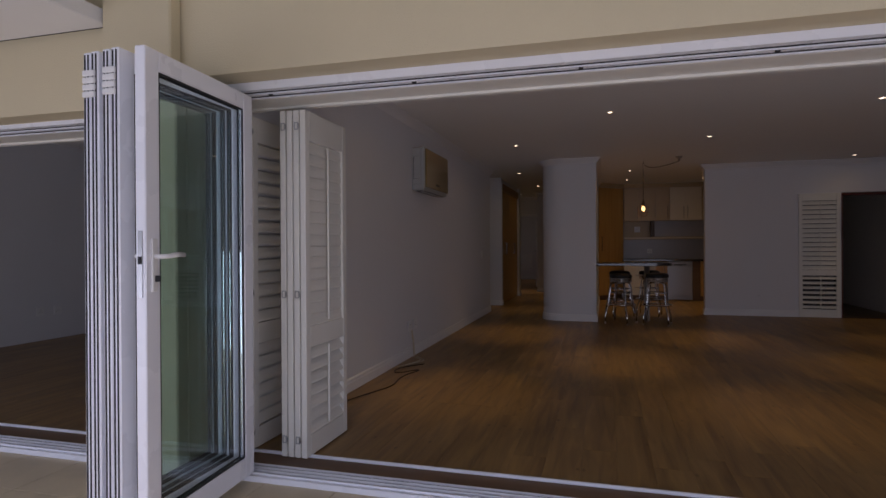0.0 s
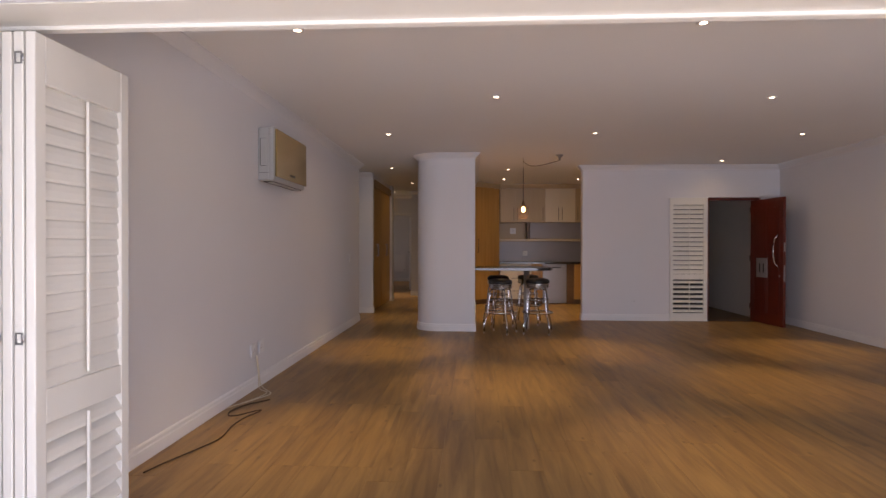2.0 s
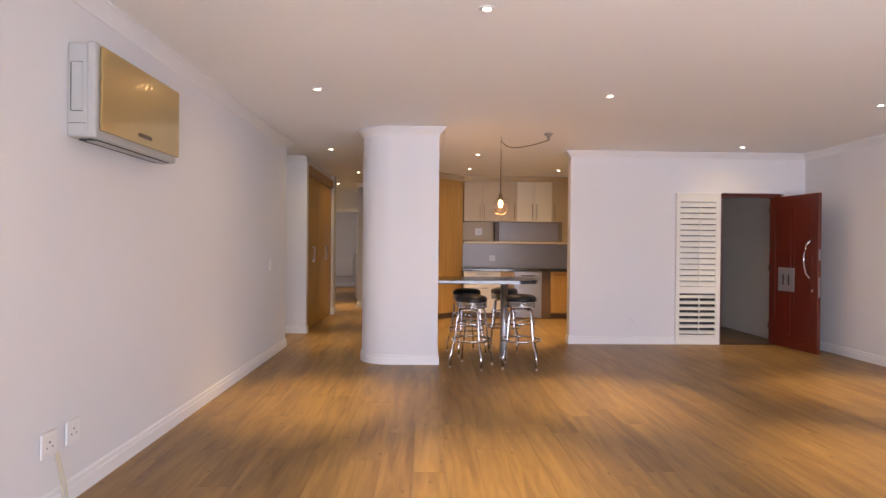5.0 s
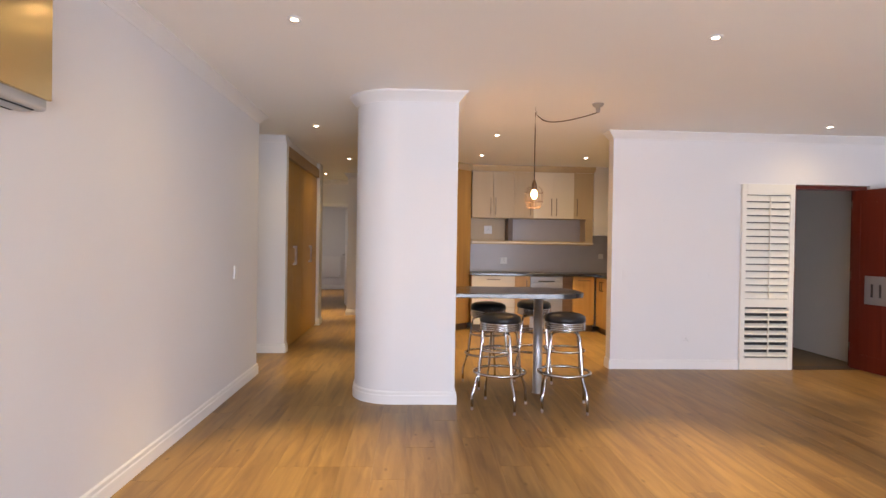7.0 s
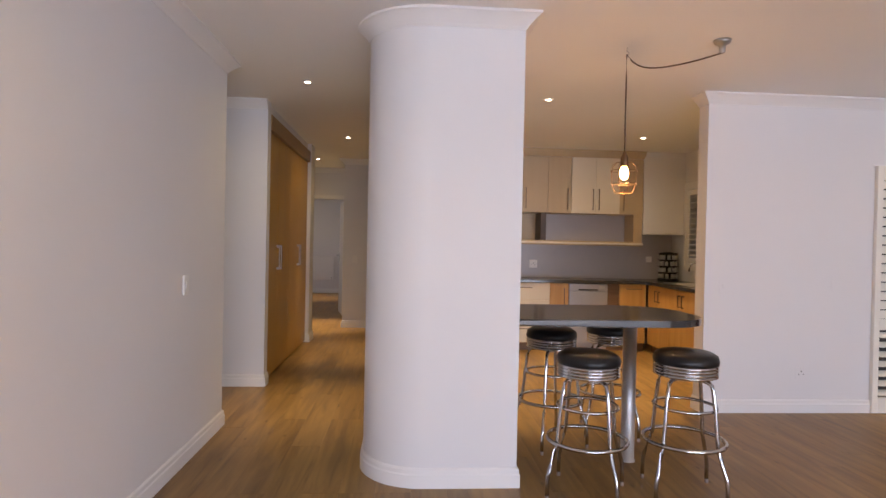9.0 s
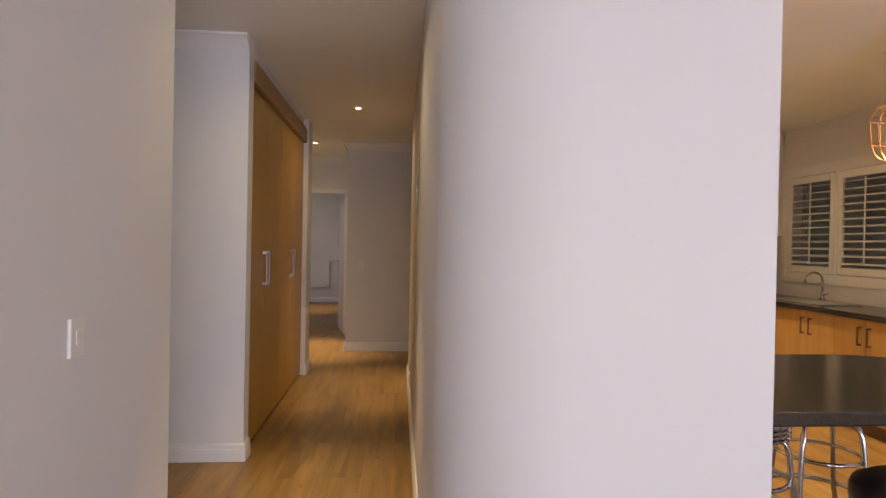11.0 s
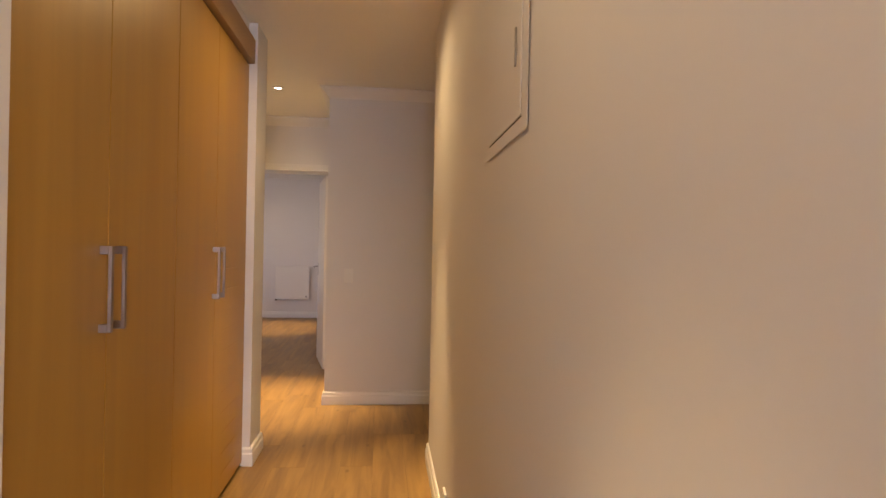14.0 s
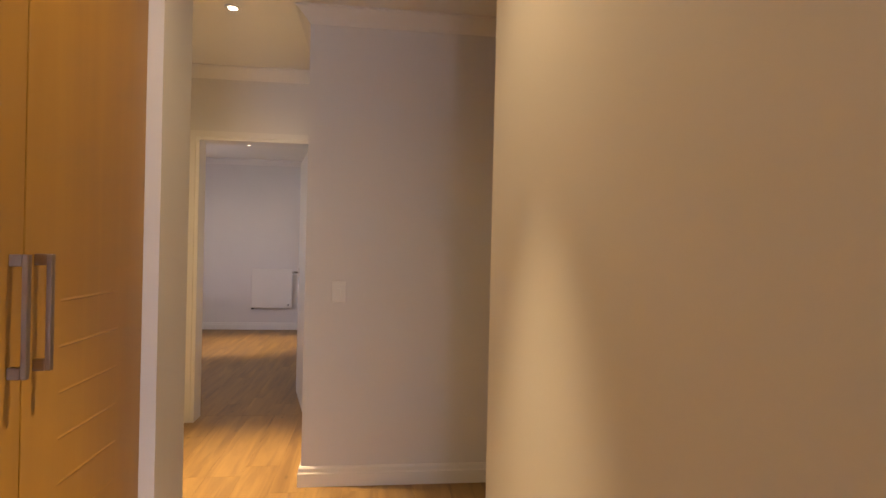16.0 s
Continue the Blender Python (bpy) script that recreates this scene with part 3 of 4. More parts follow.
# ---- front door ----
def front_door():
    frame_ = structure("door_frame_1", boxes((3.545, 3.575, KWALL + 0.04, KWALL + 0.18, 0, 2.055), (4.325, 4.395, KWALL + 0.04, KWALL + 0.18, 0, 2.055), (3.575, 4.325, KWALL + 0.04, KWALL + 0.18, 2.015, 2.055)), MAHOGANY, "red mahogany door frame")
    part("threshold", boxes((3.575, 4.325, KWALL + 0.0, KWALL + 0.18, -0.01, 0.006), bevel=0.003), DARKWOOD, frame_)
    door = thing("front_door", "red mahogany front door, standing wide open", "door", pose(4.300, KWALL + 0.10, 0.008, 0, 0, -84.0), "")
    w, h, t = 0.86, 2.0, 0.022
    part("leaf", box(bmesh.new(), 0, w, -t, t, 0, h, 0.003), MAHOGANY, door)
    for x0, x1 in ((0.10, 0.40), (0.46, 0.76)):
        part("panel_moulding", boxes((x0, x1, -t - 0.005, -t - 0.0005, 0.16, 0.17), (x0, x1, -t - 0.005, -t - 0.0005, 1.86, 1.87), (x0, x0 + 0.01, -t - 0.005, -t - 0.0005, 0.17, 1.86), (x1 - 0.01, x1, -t - 0.005, -t - 0.0005, 0.17, 1.86)), MAHOGANY, door)
    plaque = part("number_plaque", box(bmesh.new(), 0.185, 0.480, -t - 0.012, -t - 0.0055, 0.740, 1.052, 0.003), PLAQUE, door, "brushed silver number plaque")
    txt = bpy.data.curves.new("numeral", "FONT")
    txt.offset = 0.003
    txt.body, txt.size, txt.extrude, txt.align_x = "11", 0.20, 0.002, "CENTER"
    tmp = bpy.data.objects.new("numeral", txt)
    me = bpy.data.meshes.new_from_object(tmp)
    me.materials.clear()
    me.materials.append(NUMERAL)
    num = new("numeral", me)
    num.parent, num.matrix_local = plaque, pose(0.332, -t - 0.0145, 0.825, 90, 0, 0)
    g = bmesh.new()
    tube(g, [(0.690 + 0.075 * (1 - math.sin(math.pi * k / 16)), -t - 0.012 - 0.040 * min(1, math.sin(math.pi * k / 16) * 3), 0.92 + 0.50 * k / 16) for k in range(17)], 0.011, 10)
    part("bow_handle", g, CHROME, door, "curved chrome pull handle")
    part("lock_cylinder", lathe(bmesh.new(), [(0.016, 0), (0.016, 0.006)], 16), STEEL, door).matrix_local = pose(0.775, -t, 0.78, 90, 0, 0)
    part("lock_strip", boxes((w + 0.0005, w + 0.003, -0.011, 0.011, 0.70, 0.95)), STEEL, door, "steel lock strip")
    part("latch_strip", boxes((w + 0.0005, w + 0.004, -0.011, 0.011, 1.16, 1.30)), STEEL, door)
    for z in (0.2, 1.0, 1.8):
        part("hinge", tube(bmesh.new(), [(-0.006, -t - 0.004, z), (-0.006, -t - 0.004, z + 0.09)], 0.007, 8), PULL, door)


front_door()


# ---- fittings on the walls ----
def air_conditioner():
    ac = thing("air_conditioner", "pale grey wall air conditioner with a gold mirror front", "air conditioner", pose(WALL_W, 5.318, 1.822))
    w, h = 0.925, 0.482
    part("body", box(bmesh.new(), 0.0, 0.105, 0.004, w - 0.004, 0.004, h - 0.004, 0.016, 3), GREYPLASTIC, ac)
    part("front_frame", box(bmesh.new(), 0.098, 0.146, 0, w, 0, h, 0.014, 3), GREYPLASTIC, ac)
    part("shadow_gap", box(bmesh.new(), 0.146, 0.1495, 0.034, w - 0.016, 0.046, h - 0.026, 0.001), GREYDARK, ac, "dark gap behind the front panel")
    front = part("front_panel", box(bmesh.new(), 0.1495, 0.168, 0.028, w - 0.010, 0.040, h - 0.020, 0.004, 2), GOLD, ac, "glossy gold mirror front panel")
    part("badge", boxes((0.1681, 0.1695, 0.385, 0.540, 0.080, 0.102)), BADGE, front, "small dark badge")
    grille = part("side_grille", box(bmesh.new(), 0.028, 0.080, -0.003, 0.004, 0.135, 0.375, 0.002), GREYPLASTIC, ac)
    part("grille_slot", boxes((0.022, 0.0275, 0.001, 0.0045, 0.135, 0.375)), GREYDARK, ac)
    for z in (0.1315, 0.3755):
        part("grille_edge", boxes((0.028, 0.080, 0.001, 0.0045, z, z + 0.003)), GREYDARK, ac)
    for k in range(3):
        part("grille_rib", boxes((0.033, 0.075, -0.005, -0.003, 0.20 + 0.055 * k, 0.204 + 0.055 * k)), GREYPLASTIC, grille)
    part("side_seam", boxes((0.012, 0.097, 0.0028, 0.0048, 0.072, 0.0745)), GREYDARK, ac)
    part("outlet", boxes((0.035, 0.125, 0.05, w - 0.05, -0.004, 0.006)), GREYDARK, ac, "dark air outlet slot")
    part("flap", box(bmesh.new(), 0.070, 0.122, 0.055, w - 0.055, -0.010, -0.0045, 0.002), GREYPLASTIC, ac, "thin pale air flap")


air_conditioner()


def wall_plate(name, label, category, m, w, h, kind, face=None):
    """A plate in its own x-z plane that looks along -y."""
    p = thing(name, label, category, m)
    d = 0.004 if face else 0.011
    part("plate", box(bmesh.new(), -w / 2, w / 2, -d, 0, -h / 2, h / 2, d * 0.27, 2), face or PLASTIC, p)
    if kind == "switch":
        part("rocker", box(bmesh.new(), -0.012, 0.012, -d - 0.004, -d + 0.0002, -0.020, 0.020, 0.001), face or PLASTIC, p)
    if kind == "socket":
        for x in (-0.02, 0.02):
            part("pin_hole", lathe(bmesh.new(), [(0.004, 0), (0.004, 0.001)], 10), GREYDARK, p).matrix_local = pose(x, -d - 0.0002, -0.012, 90, 0, 0)
        part("pin_hole", lathe(bmesh.new(), [(0.005, 0), (0.005, 0.001)], 10), GREYDARK, p).matrix_local = pose(0, -d - 0.0002, 0.012, 90, 0, 0)
        part("rocker", box(bmesh.new(), -0.007, 0.007, -d - 0.003, -d + 0.0002, 0.026, 0.044, 0.001), face or PLASTIC, p)
    return p


wall_plate("light_switch", "white light switch on the plain wall", "switch", pose(WALL_W, 9.085, 1.06, 0, 0, 90), 0.075, 0.115, "switch")
wall_plate("light_switch", "white light switch on the hall wall", "switch", pose(-1.72, 14.60, 1.06), 0.075, 0.115, "switch")
wall_plate("light_switch", "white light switch beside the kitchen", "switch", pose(1.64, KWALL, 1.03), 0.075, 0.115, "switch", PAINT)
wall_plate("blank_plate", "painted-over blank cover plate", "wall plate", pose(2.09, KWALL, 1.67), 0.08, 0.08, "blank", PAINT)
wall_plate("blank_plate", "white blank cover plate", "wall plate", pose(2.60, KWALL, 1.07), 0.075, 0.115, "blank", PAINT)
wall_plate("wall_socket", "white wall socket low on the wall", "socket", pose(2.32, KWALL, 0.33), 0.09, 0.09, "socket", PAINT)
wall_plate("wall_socket", "white wall socket standing off the wall", "socket", pose(WALL_W, 5.175, 0.346, 0, 0, 90) @ pose(0, -0.014, 0, 0, 0, 0), 0.11, 0.115, "socket")
wall_plate("wall_socket", "white double wall socket", "socket", pose(WALL_W, 5.365, 0.351, 0, 0, 90) @ pose(0, -0.012, 0, 0, 0, 0), 0.11, 0.115, "socket")
wall_plate("wall_socket", "white wall socket of the neighbouring room", "socket", pose(-7.30, 5.35, 0.38, 0, 0, 90), 0.11, 0.11, "socket")
wall_plate("wall_socket", "white wall socket of the neighbouring room", "socket", pose(-7.30, 5.10, 0.38, 0, 0, 90), 0.11, 0.11, "socket")
wall_plate("wall_socket", "small white socket low in the hall", "socket", pose(-1.160, 12.25, 0.20, 0, 0, -90), 0.08, 0.11, "socket")
for y in (5.175, 5.365):
    bm_ = boxes((WALL_W, WALL_W + 0.015, y - 0.03, y + 0.03, 0.32, 0.38))
    structure("socket_box", bm_, PLASTIC, "white back box of a wall socket")


def cord(name, label, pts, r, material):
    """A smooth cord through a few points."""
    P = [Vector(p) for p in pts]
    fine = []
    for i in range(len(P) - 1):
        a, b, c, d = P[max(i - 1, 0)], P[i], P[i + 1], P[min(i + 2, len(P) - 1)]
        for k in range(6):
            u = k / 6
            fine.append(0.5 * (2 * b + (c - a) * u + (2 * a - 5 * b + 4 * c - d) * u * u + (3 * b - a - 3 * c + d) * u ** 3))
    fine.append(P[-1])
    ob = new(name, mesh_of(name, tube(bmesh.new(), fine, r, 8), material))
    return tagged(ob, label, "cable")


cord("cable", "brown cable lying on the floor by the skirting", [(-2.14, 3.37, 0.006), (-2.10, 3.52, 0.006), (-2.02, 3.75, 0.006), (-1.97, 3.95, 0.006), (-2.00, 4.20, 0.006), (-1.99, 4.38, 0.006), (-1.95, 4.50, 0.008), (-1.93, 4.56, 0.012), (-1.97, 4.52, 0.016), (-2.05, 4.42, 0.014), (-2.12, 4.42, 0.010), (-2.16, 4.55, 0.006), (-2.12, 4.70, 0.006), (-2.03, 4.82, 0.006), (-1.98, 4.88, 0.006)], 0.0048, CABLE)
cord("cable", "cream twin cable hanging from the socket", [(WALL_W + 0.024, 5.22, 0.29), (WALL_W + 0.028, 5.26, 0.14), (WALL_W + 0.030, 5.27, 0.03), (-2.18, 5.20, 0.006), (-2.08, 5.08, 0.006), (-2.13, 4.85, 0.006), (-2.19, 4.70, 0.006), (-2.22, 4.63, 0.006)], 0.004, WHITECABLE)
cord("cable", "cream twin cable hanging from the socket", [(WALL_W + 0.026, 5.235, 0.29), (WALL_W + 0.030, 5.28, 0.14), (WALL_W + 0.033, 5.30, 0.03), (-2.15, 5.22, 0.006), (-2.04, 5.06, 0.006), (-2.10, 4.86, 0.010), (-2.17, 4.74, 0.006)], 0.004, WHITECABLE)


def distribution_board():
    b = thing("distribution_board", "white metal fuse box door set in the hall wall", "fuse box", pose(-1.1753, 10.90, 1.534, 0, 0, -0.64))
    part("frame", boxes((-0.0004, 0.001, 0.0, 0.460, 0, 0.032), (-0.0004, 0.001, 0.0, 0.460, 0.421, 0.455), (-0.0004, 0.001, 0.0, 0.050, 0.032, 0.421), (-0.0004, 0.001, 0.419, 0.460, 0.032, 0.421), bevel=0.0002), PAINT, b)
    d = part("door", box(bmesh.new(), -0.0026, 0.001, 0.052, 0.417, 0.0345, 0.4175, 0.0012), PAINT, b)
    part("door_gap", boxes((-0.0010, 0.001, 0.052, 0.417, 0.0318, 0.0343), (-0.0010, 0.001, 0.052, 0.25, 0.4178, 0.4195)), GREYDARK, b)
    part("catch", boxes((-0.007, -0.0028, 0.094, 0.102, 0.150, 0.234), bevel=0.001), STEEL, d, "small steel catch")


distribution_board()


# ---- built-in closet in the hall ----
def closet():
    c = thing("built_in_closet", "honey-coloured veneer built-in closet with four closed doors", "closet", pose(-2.246, 11.06, 0))
    part("carcass", boxes((-0.60, -0.024, 0.0, 2.22, 0.0, 2.40)), DARKWOOD, c)
    part("fascia", box(bmesh.new(), -0.022, 0.034, 0.0, 2.218, 2.358, 2.498, 0.003), FASCIA, c, "brown wooden fascia over the doors")
    cuts = (0, 0.50, 1.06, 1.60, 2.22)
    for k in range(4):
        w = cuts[k + 1] - cuts[k]
        y0 = cuts[k] + 0.002
        d = part("door", box(bmesh.new(), -0.022, 0.0, y0, y0 + w - 0.004, 0.02, 2.352, 0.0015), CLOSET, c)
        y = y0 + w - 0.045 if k % 2 == 0 else y0 + 0.041
        hb = bmesh.new()
        box(hb, 0.024, 0.035, y - 0.0075, y + 0.0075, 1.036, 1.282, 0.0015)
        for z in (1.036, 1.258):
            box(hb, 0.0, 0.024, y - 0.0075, y + 0.0075, z, z + 0.024, 0.001)
        part("handle", hb, NICKEL, d, "square satin steel bar handle")
        if k == 3:
            for j in range(11):
                z = 0.12 + j * 0.105
                g = bmesh.new()
                vs = [g.verts.new(p) for p in ((0.0003, y0 + 0.14, z), (0.0003, y0 + 0.44, z), (0.0018, y0 + 0.44, z + 0.003), (0.0018, y0 + 0.14, z + 0.003), (0.0003, y0 + 0.44, z + 0.008), (0.0003, y0 + 0.14, z + 0.008))]
                for q in ((0, 1, 2, 3), (3, 2, 4, 5)):
                    g.faces.new([vs[i] for i in q])
                part("vent_slat", g, CLOSET, d)


closet()


# ---- bedroom ----
def bedroom():
    jamb = structure("door_frame_2", boxes((-2.83, -2.805, 15.785, 15.955, 0, 2.085), (-2.005, -1.98, 15.785, 15.955, 0, 2.085), (-2.805, -2.005, 15.785, 15.955, 2.065, 2.085)), TRIM, "white door frame of the bedroom")
    part("architrave", boxes((-2.88, -2.832, 15.782, 15.799, 0, 2.13), (-2.832, -1.915, 15.782, 15.799, 2.087, 2.13)), TRIM, jamb)
    d = thing("bedroom_door", "white bedroom door, standing open into the room", "door", pose(-2.012, 15.965, 0.008, 0, 0, 101))
    part("leaf", box(bmesh.new(), 0, 0.73, 0.0, 0.038, 0, 2.03, 0.002), TRIM, d)
    g = bmesh.new()
    tube(g, [(0.675, 0.038, 1.06), (0.675, 0.085, 1.06), (0.66, 0.09, 1.06), (0.56, 0.09, 1.055)], 0.009, 8)
    part("lever", g, STEEL, d, "satin steel lever handle")
    part("lock_plate", boxes((0.655, 0.695, 0.0382, 0.043, 0.96, 1.10)), STEEL, d)
    h = thing("panel_heater", "flat white electric panel heater on the bedroom wall", "heater", pose(-3.345, 20.53, 0.335))
    part("panel", box(bmesh.new(), 0, 0.60, -0.055, -0.035, 0, 0.60, 0.006, 2), PLASTIC, h)
    part("bracket", boxes((0.08, 0.12, -0.035, 0.0, 0.45, 0.53), (0.48, 0.52, -0.035, 0.0, 0.45, 0.53), (0.08, 0.12, -0.035, 0.0, 0.06, 0.12), (0.48, 0.52, -0.035, 0.0, 0.06, 0.12)), STEEL, h)
    part("switch", boxes((0.54, 0.56, -0.058, -0.055, 0.04, 0.06)), GREYDARK, h)
    part("foot", boxes((0.0, 0.03, -0.05, 0.0, -0.02, 0.0)), GREYDARK, h)


bedroom()


# ---- kitchen ----
def handle_bar(x, z0, z1, y, parent, horizontal=False):
    g = bmesh.new()
    if horizontal:
        box(g, x - 0.10, x + 0.10, y - 0.034, y - 0.024, z0 - 0.005, z0 + 0.005, 0.001)
        for xx in (x - 0.09, x + 0.08):
            box(g, xx, xx + 0.01, y - 0.024, y, z0 - 0.005, z0 + 0.005)
    else:
        box(g, x - 0.005, x + 0.005, y - 0.034, y - 0.024, z0, z1, 0.001)
        for zz in (z0, z1 - 0.012):
            box(g, x - 0.005, x + 0.005, y - 0.024, y, zz, zz + 0.012)
    return part("handle", g, PULL, parent, "dark bronze bar handle")


def wall_cabinet(x0, x1, doors, label, front=13.05, z0=1.765, z1=2.50):
    """doors: (from, to, material, handle's x or None)."""
    c = thing("wall_cabinet", label, "cabinet", pose(0, 0, 0), "kitchen wall cabinets")
    part("body", boxes((x0 + 0.001, x1 - 0.001, front + 0.021, 13.395, z0, z1)), BEIGE, c)
    for a, b, m, hx in doors:
        d = part("door", box(bmesh.new(), a + 0.0015, b - 0.0015, front, front + 0.019, z0 + 0.002, z1 - 0.002, 0.0015), m, c)
        if hx is not None:
            handle_bar(hx, z0 + 0.05, z0 + 0.32, front, d)


wall_cabinet(0.23, 0.90, [(0.23, 0.565, BEIGE, 0.525), (0.565, 0.90, BEIGE, 0.605)], "beige two-door kitchen wall cabinet")
wall_cabinet(0.90, 1.21, [(0.90, 1.21, BEIGE, 1.16)], "beige single-door kitchen wall cabinet")
wall_cabinet(1.21, 1.86, [(1.21, 1.535, CREAM, 1.495), (1.535, 1.86, CREAM, 1.575)], "cream two-door kitchen wall cabinet", front=13.04)
wall_cabinet(1.86, 2.18, [(1.86, 2.18, BEIGE, 1.91)], "beige single-door kitchen wall cabinet")


def kitchen_fixed():
    crown = tagged(new("cabinet_crown", mesh_of("cabinet_crown", run([(2.20, 13.05), (0.215, 13.05), (-0.31, 12.52)], [(-0.02, 2.502), (0.0, 2.502), (0.012, 2.53), (0.035, 2.572), (0.035, CEIL - 0.002), (-0.02, CEIL - 0.002)]), BEIGE)), "beige wooden crown moulding above the wall cabinets", "moulding")
    s = thing("open_shelf", "open beige shelf box below the wall cabinets", "shelf", pose(0, 0, 0))
    part("shelf_board", box(bmesh.new(), 0.23, 2.18, 13.05, 13.395, 1.345, 1.405, 0.003), BEIGE, s)
    part("edge_lip", box(bmesh.new(), 0.225, 2.185, 13.030, 13.048, 1.362, 1.388, 0.003), CREAM, s)
    part("divider", boxes((0.815, 0.885, 13.06, 13.395, 1.406, 1.763)), DARKWOOD, s)
    part("divider", boxes((2.06, 2.178, 13.06, 13.395, 1.406, 1.763)), BEIGE, s)
    part("back_panel", boxes((0.885, 2.06, 13.375, 13.395, 1.406, 1.763)), SPLASH, s)
    part("back_panel", boxes((0.23, 0.815, 13.375, 13.395, 1.406, 1.763)), BEIGE, s)
    wall_plate("wall_socket", "white wall socket inside the open shelf", "socket", pose(0.53, 13.375, 1.58), 0.13, 0.13, "socket")
    wall_plate("wall_socket", "white wall socket on the splashback", "socket", pose(0.80, 13.390, 1.08), 0.11, 0.11, "socket")
    wall_plate("wall_socket", "dark socket on the splashback", "socket", pose(2.42, 13.390, 1.17), 0.08, 0.08, "blank")
    structure("splashback", boxes((0.20, 2.745, 13.391, 13.399, 0.90, 1.345), (2.185, 2.745, 13.391, 13.399, 1.345, 1.52)), SPLASH, "grey tiled splashback")
    structure("bulkhead", boxes((2.185, 2.748, 13.04, 13.398, 1.53, CEIL)), PAINT, "boxed-in white painted bulkhead in the corner")
    structure("bulkhead_edge", boxes((2.185, 2.748, 13.030, 13.39, 1.512, 1.528)), TRIM, "thin white edge strip under the bulkhead")
    # tall corner unit, set at an angle
    p, q = Vector((-0.315, 12.52)), Vector((0.215, 13.05))
    ang = math.degrees(math.atan2(q.y - p.y, q.x - p.x))
    w = (q - p).length
    t = thing("tall_cabinet", "tall maple corner cupboard set at an angle", "cabinet", pose(p.x, p.y, 0, 0, 0, ang))
    part("plinth", boxes((0, w, 0.05, 0.08, 0, 0.10)), PLINTH, t)
    part("body", boxes((0.005, w - 0.005, 0.022, 0.10, 0.10, 2.50)), MAPLE, t)
    d1 = part("door", box(bmesh.new(), 0.002, w - 0.002, 0, 0.02, 0.102, 2.498, 0.0015), MAPLE, t)
    handle_bar(0.07, 1.10, 1.40, 0, d1)
    # base units along the back wall
    F, TOP = 12.80, 0.86

    def base(name, x0, x1, fronts, label, body=MAPLE):
        c = thing(name, label, "cabinet", pose(0, 0, 0), "kitchen base cabinets")
        part("body", boxes((x0 + 0.001, x1 - 0.001, F + 0.021, 13.388, 0.10, TOP)), body, c)
        part("plinth", boxes((x0, x1, F + 0.06, F + 0.08, 0, 0.10)), PLINTH, c)
        for z0, z1, m, hz, hx in fronts:
            d = part("door", box(bmesh.new(), x0 + 0.0015, x1 - 0.0015, F, F + 0.019, z0, z1, 0.0015), m, c)
            if hx is None:
                handle_bar((x0 + x1) / 2, hz, hz, F, d, True)
            else:
                handle_bar(hx, hz - 0.25, hz, F, d)

    base("base_cabinet", 0.22, 0.89, [(0.64, 0.855, CREAM, 0.80, None), (0.37, 0.636, CREAM, 0.55, None), (0.105, 0.366, CREAM, 0.28, None)], "cream kitchen drawer unit")
    base("base_cabinet", 0.89, 1.13, [(0.105, 0.855, MAPLE, 0.80, 1.07)], "narrow maple kitchen base cabinet")
    dw = thing("dishwasher", "silver grey dishwasher under the worktop", "dishwasher", pose(0, 0, 0))
    part("body", boxes((1.135, 1.64, F + 0.025, 13.38, 0.02, 0.855)), DISHWASHER, dw)
    part("door", box(bmesh.new(), 1.137, 1.638, F, F + 0.023, 0.10, 0.76, 0.004), DISHWASHER, dw)
    part("control_panel", box(bmesh.new(), 1.137, 1.638, F, F + 0.023, 0.765, 0.853, 0.004), DISHWASHER, dw)
    part("grip", boxes((1.26, 1.51, F - 0.004, F, 0.772, 0.79)), GREYDARK, dw)
    part("display", boxes((1.53, 1.60, F - 0.001, F, 0.80, 0.83)), GREYPLASTIC, dw)
    structure("filler_panel", boxes((1.645, 1.80, F + 0.04, 13.38, 0.0, 0.858)), PLINTH, "dark recessed filler panel")
    base("base_cabinet", 1.80, 2.14, [(0.105, 0.855, MAPLE, 0.80, None)], "maple corner base cabinet")
    for k in range(3):
        y1 = 12.78 - 0.60 * k
        c = thing("base_cabinet", "maple kitchen base cabinet under the window", "cabinet", pose(2.16, y1, 0, 0, 0, -90), "kitchen base cabinets")
        part("body", boxes((0.001, 0.599, 0.021, 0.58, 0.10, TOP)), MAPLE, c)
        part("plinth", boxes((0, 0.60, 0.06, 0.08, 0, 0.10)), PLINTH, c)
        for a, b, hx in ((0.0, 0.30, 0.255), (0.30, 0.60, 0.345)):
            d = part("door", box(bmesh.new(), a + 0.0015, b - 0.0015, 0, 0.019, 0.105, 0.855, 0.0015), MAPLE, c)
            handle_bar(hx, 0.66, 0.80, 0, d)
    top = new("worktop", mesh_of("worktop", prism(bmesh.new(), [(0.20, 12.775), (2.135, 12.775), (2.135, 10.98), (2.745, 10.98), (2.745, 13.388), (0.20, 13.388)], 0.862, 0.90, 0.006), GRANITE))
    tagged(top, "dark polished granite kitchen worktop", "worktop")
    # sink and tap under the window
    sink = thing("kitchen_sink", "stainless steel sink set in the worktop", "sink", pose(2.44, 12.20, 0.9015))
    part("bowl_rim", boxes((-0.20, 0.20, -0.34, 0.34, 0, 0.006), bevel=0.003), STEEL, sink)
    part("bowl", boxes((-0.16, 0.16, -0.29, 0.05, 0.0062, 0.0075)), ALU, sink)
    tap = thing("kitchen_tap", "chrome swan-neck tap beside the sink", "tap", pose(2.62, 12.30, 0.908))
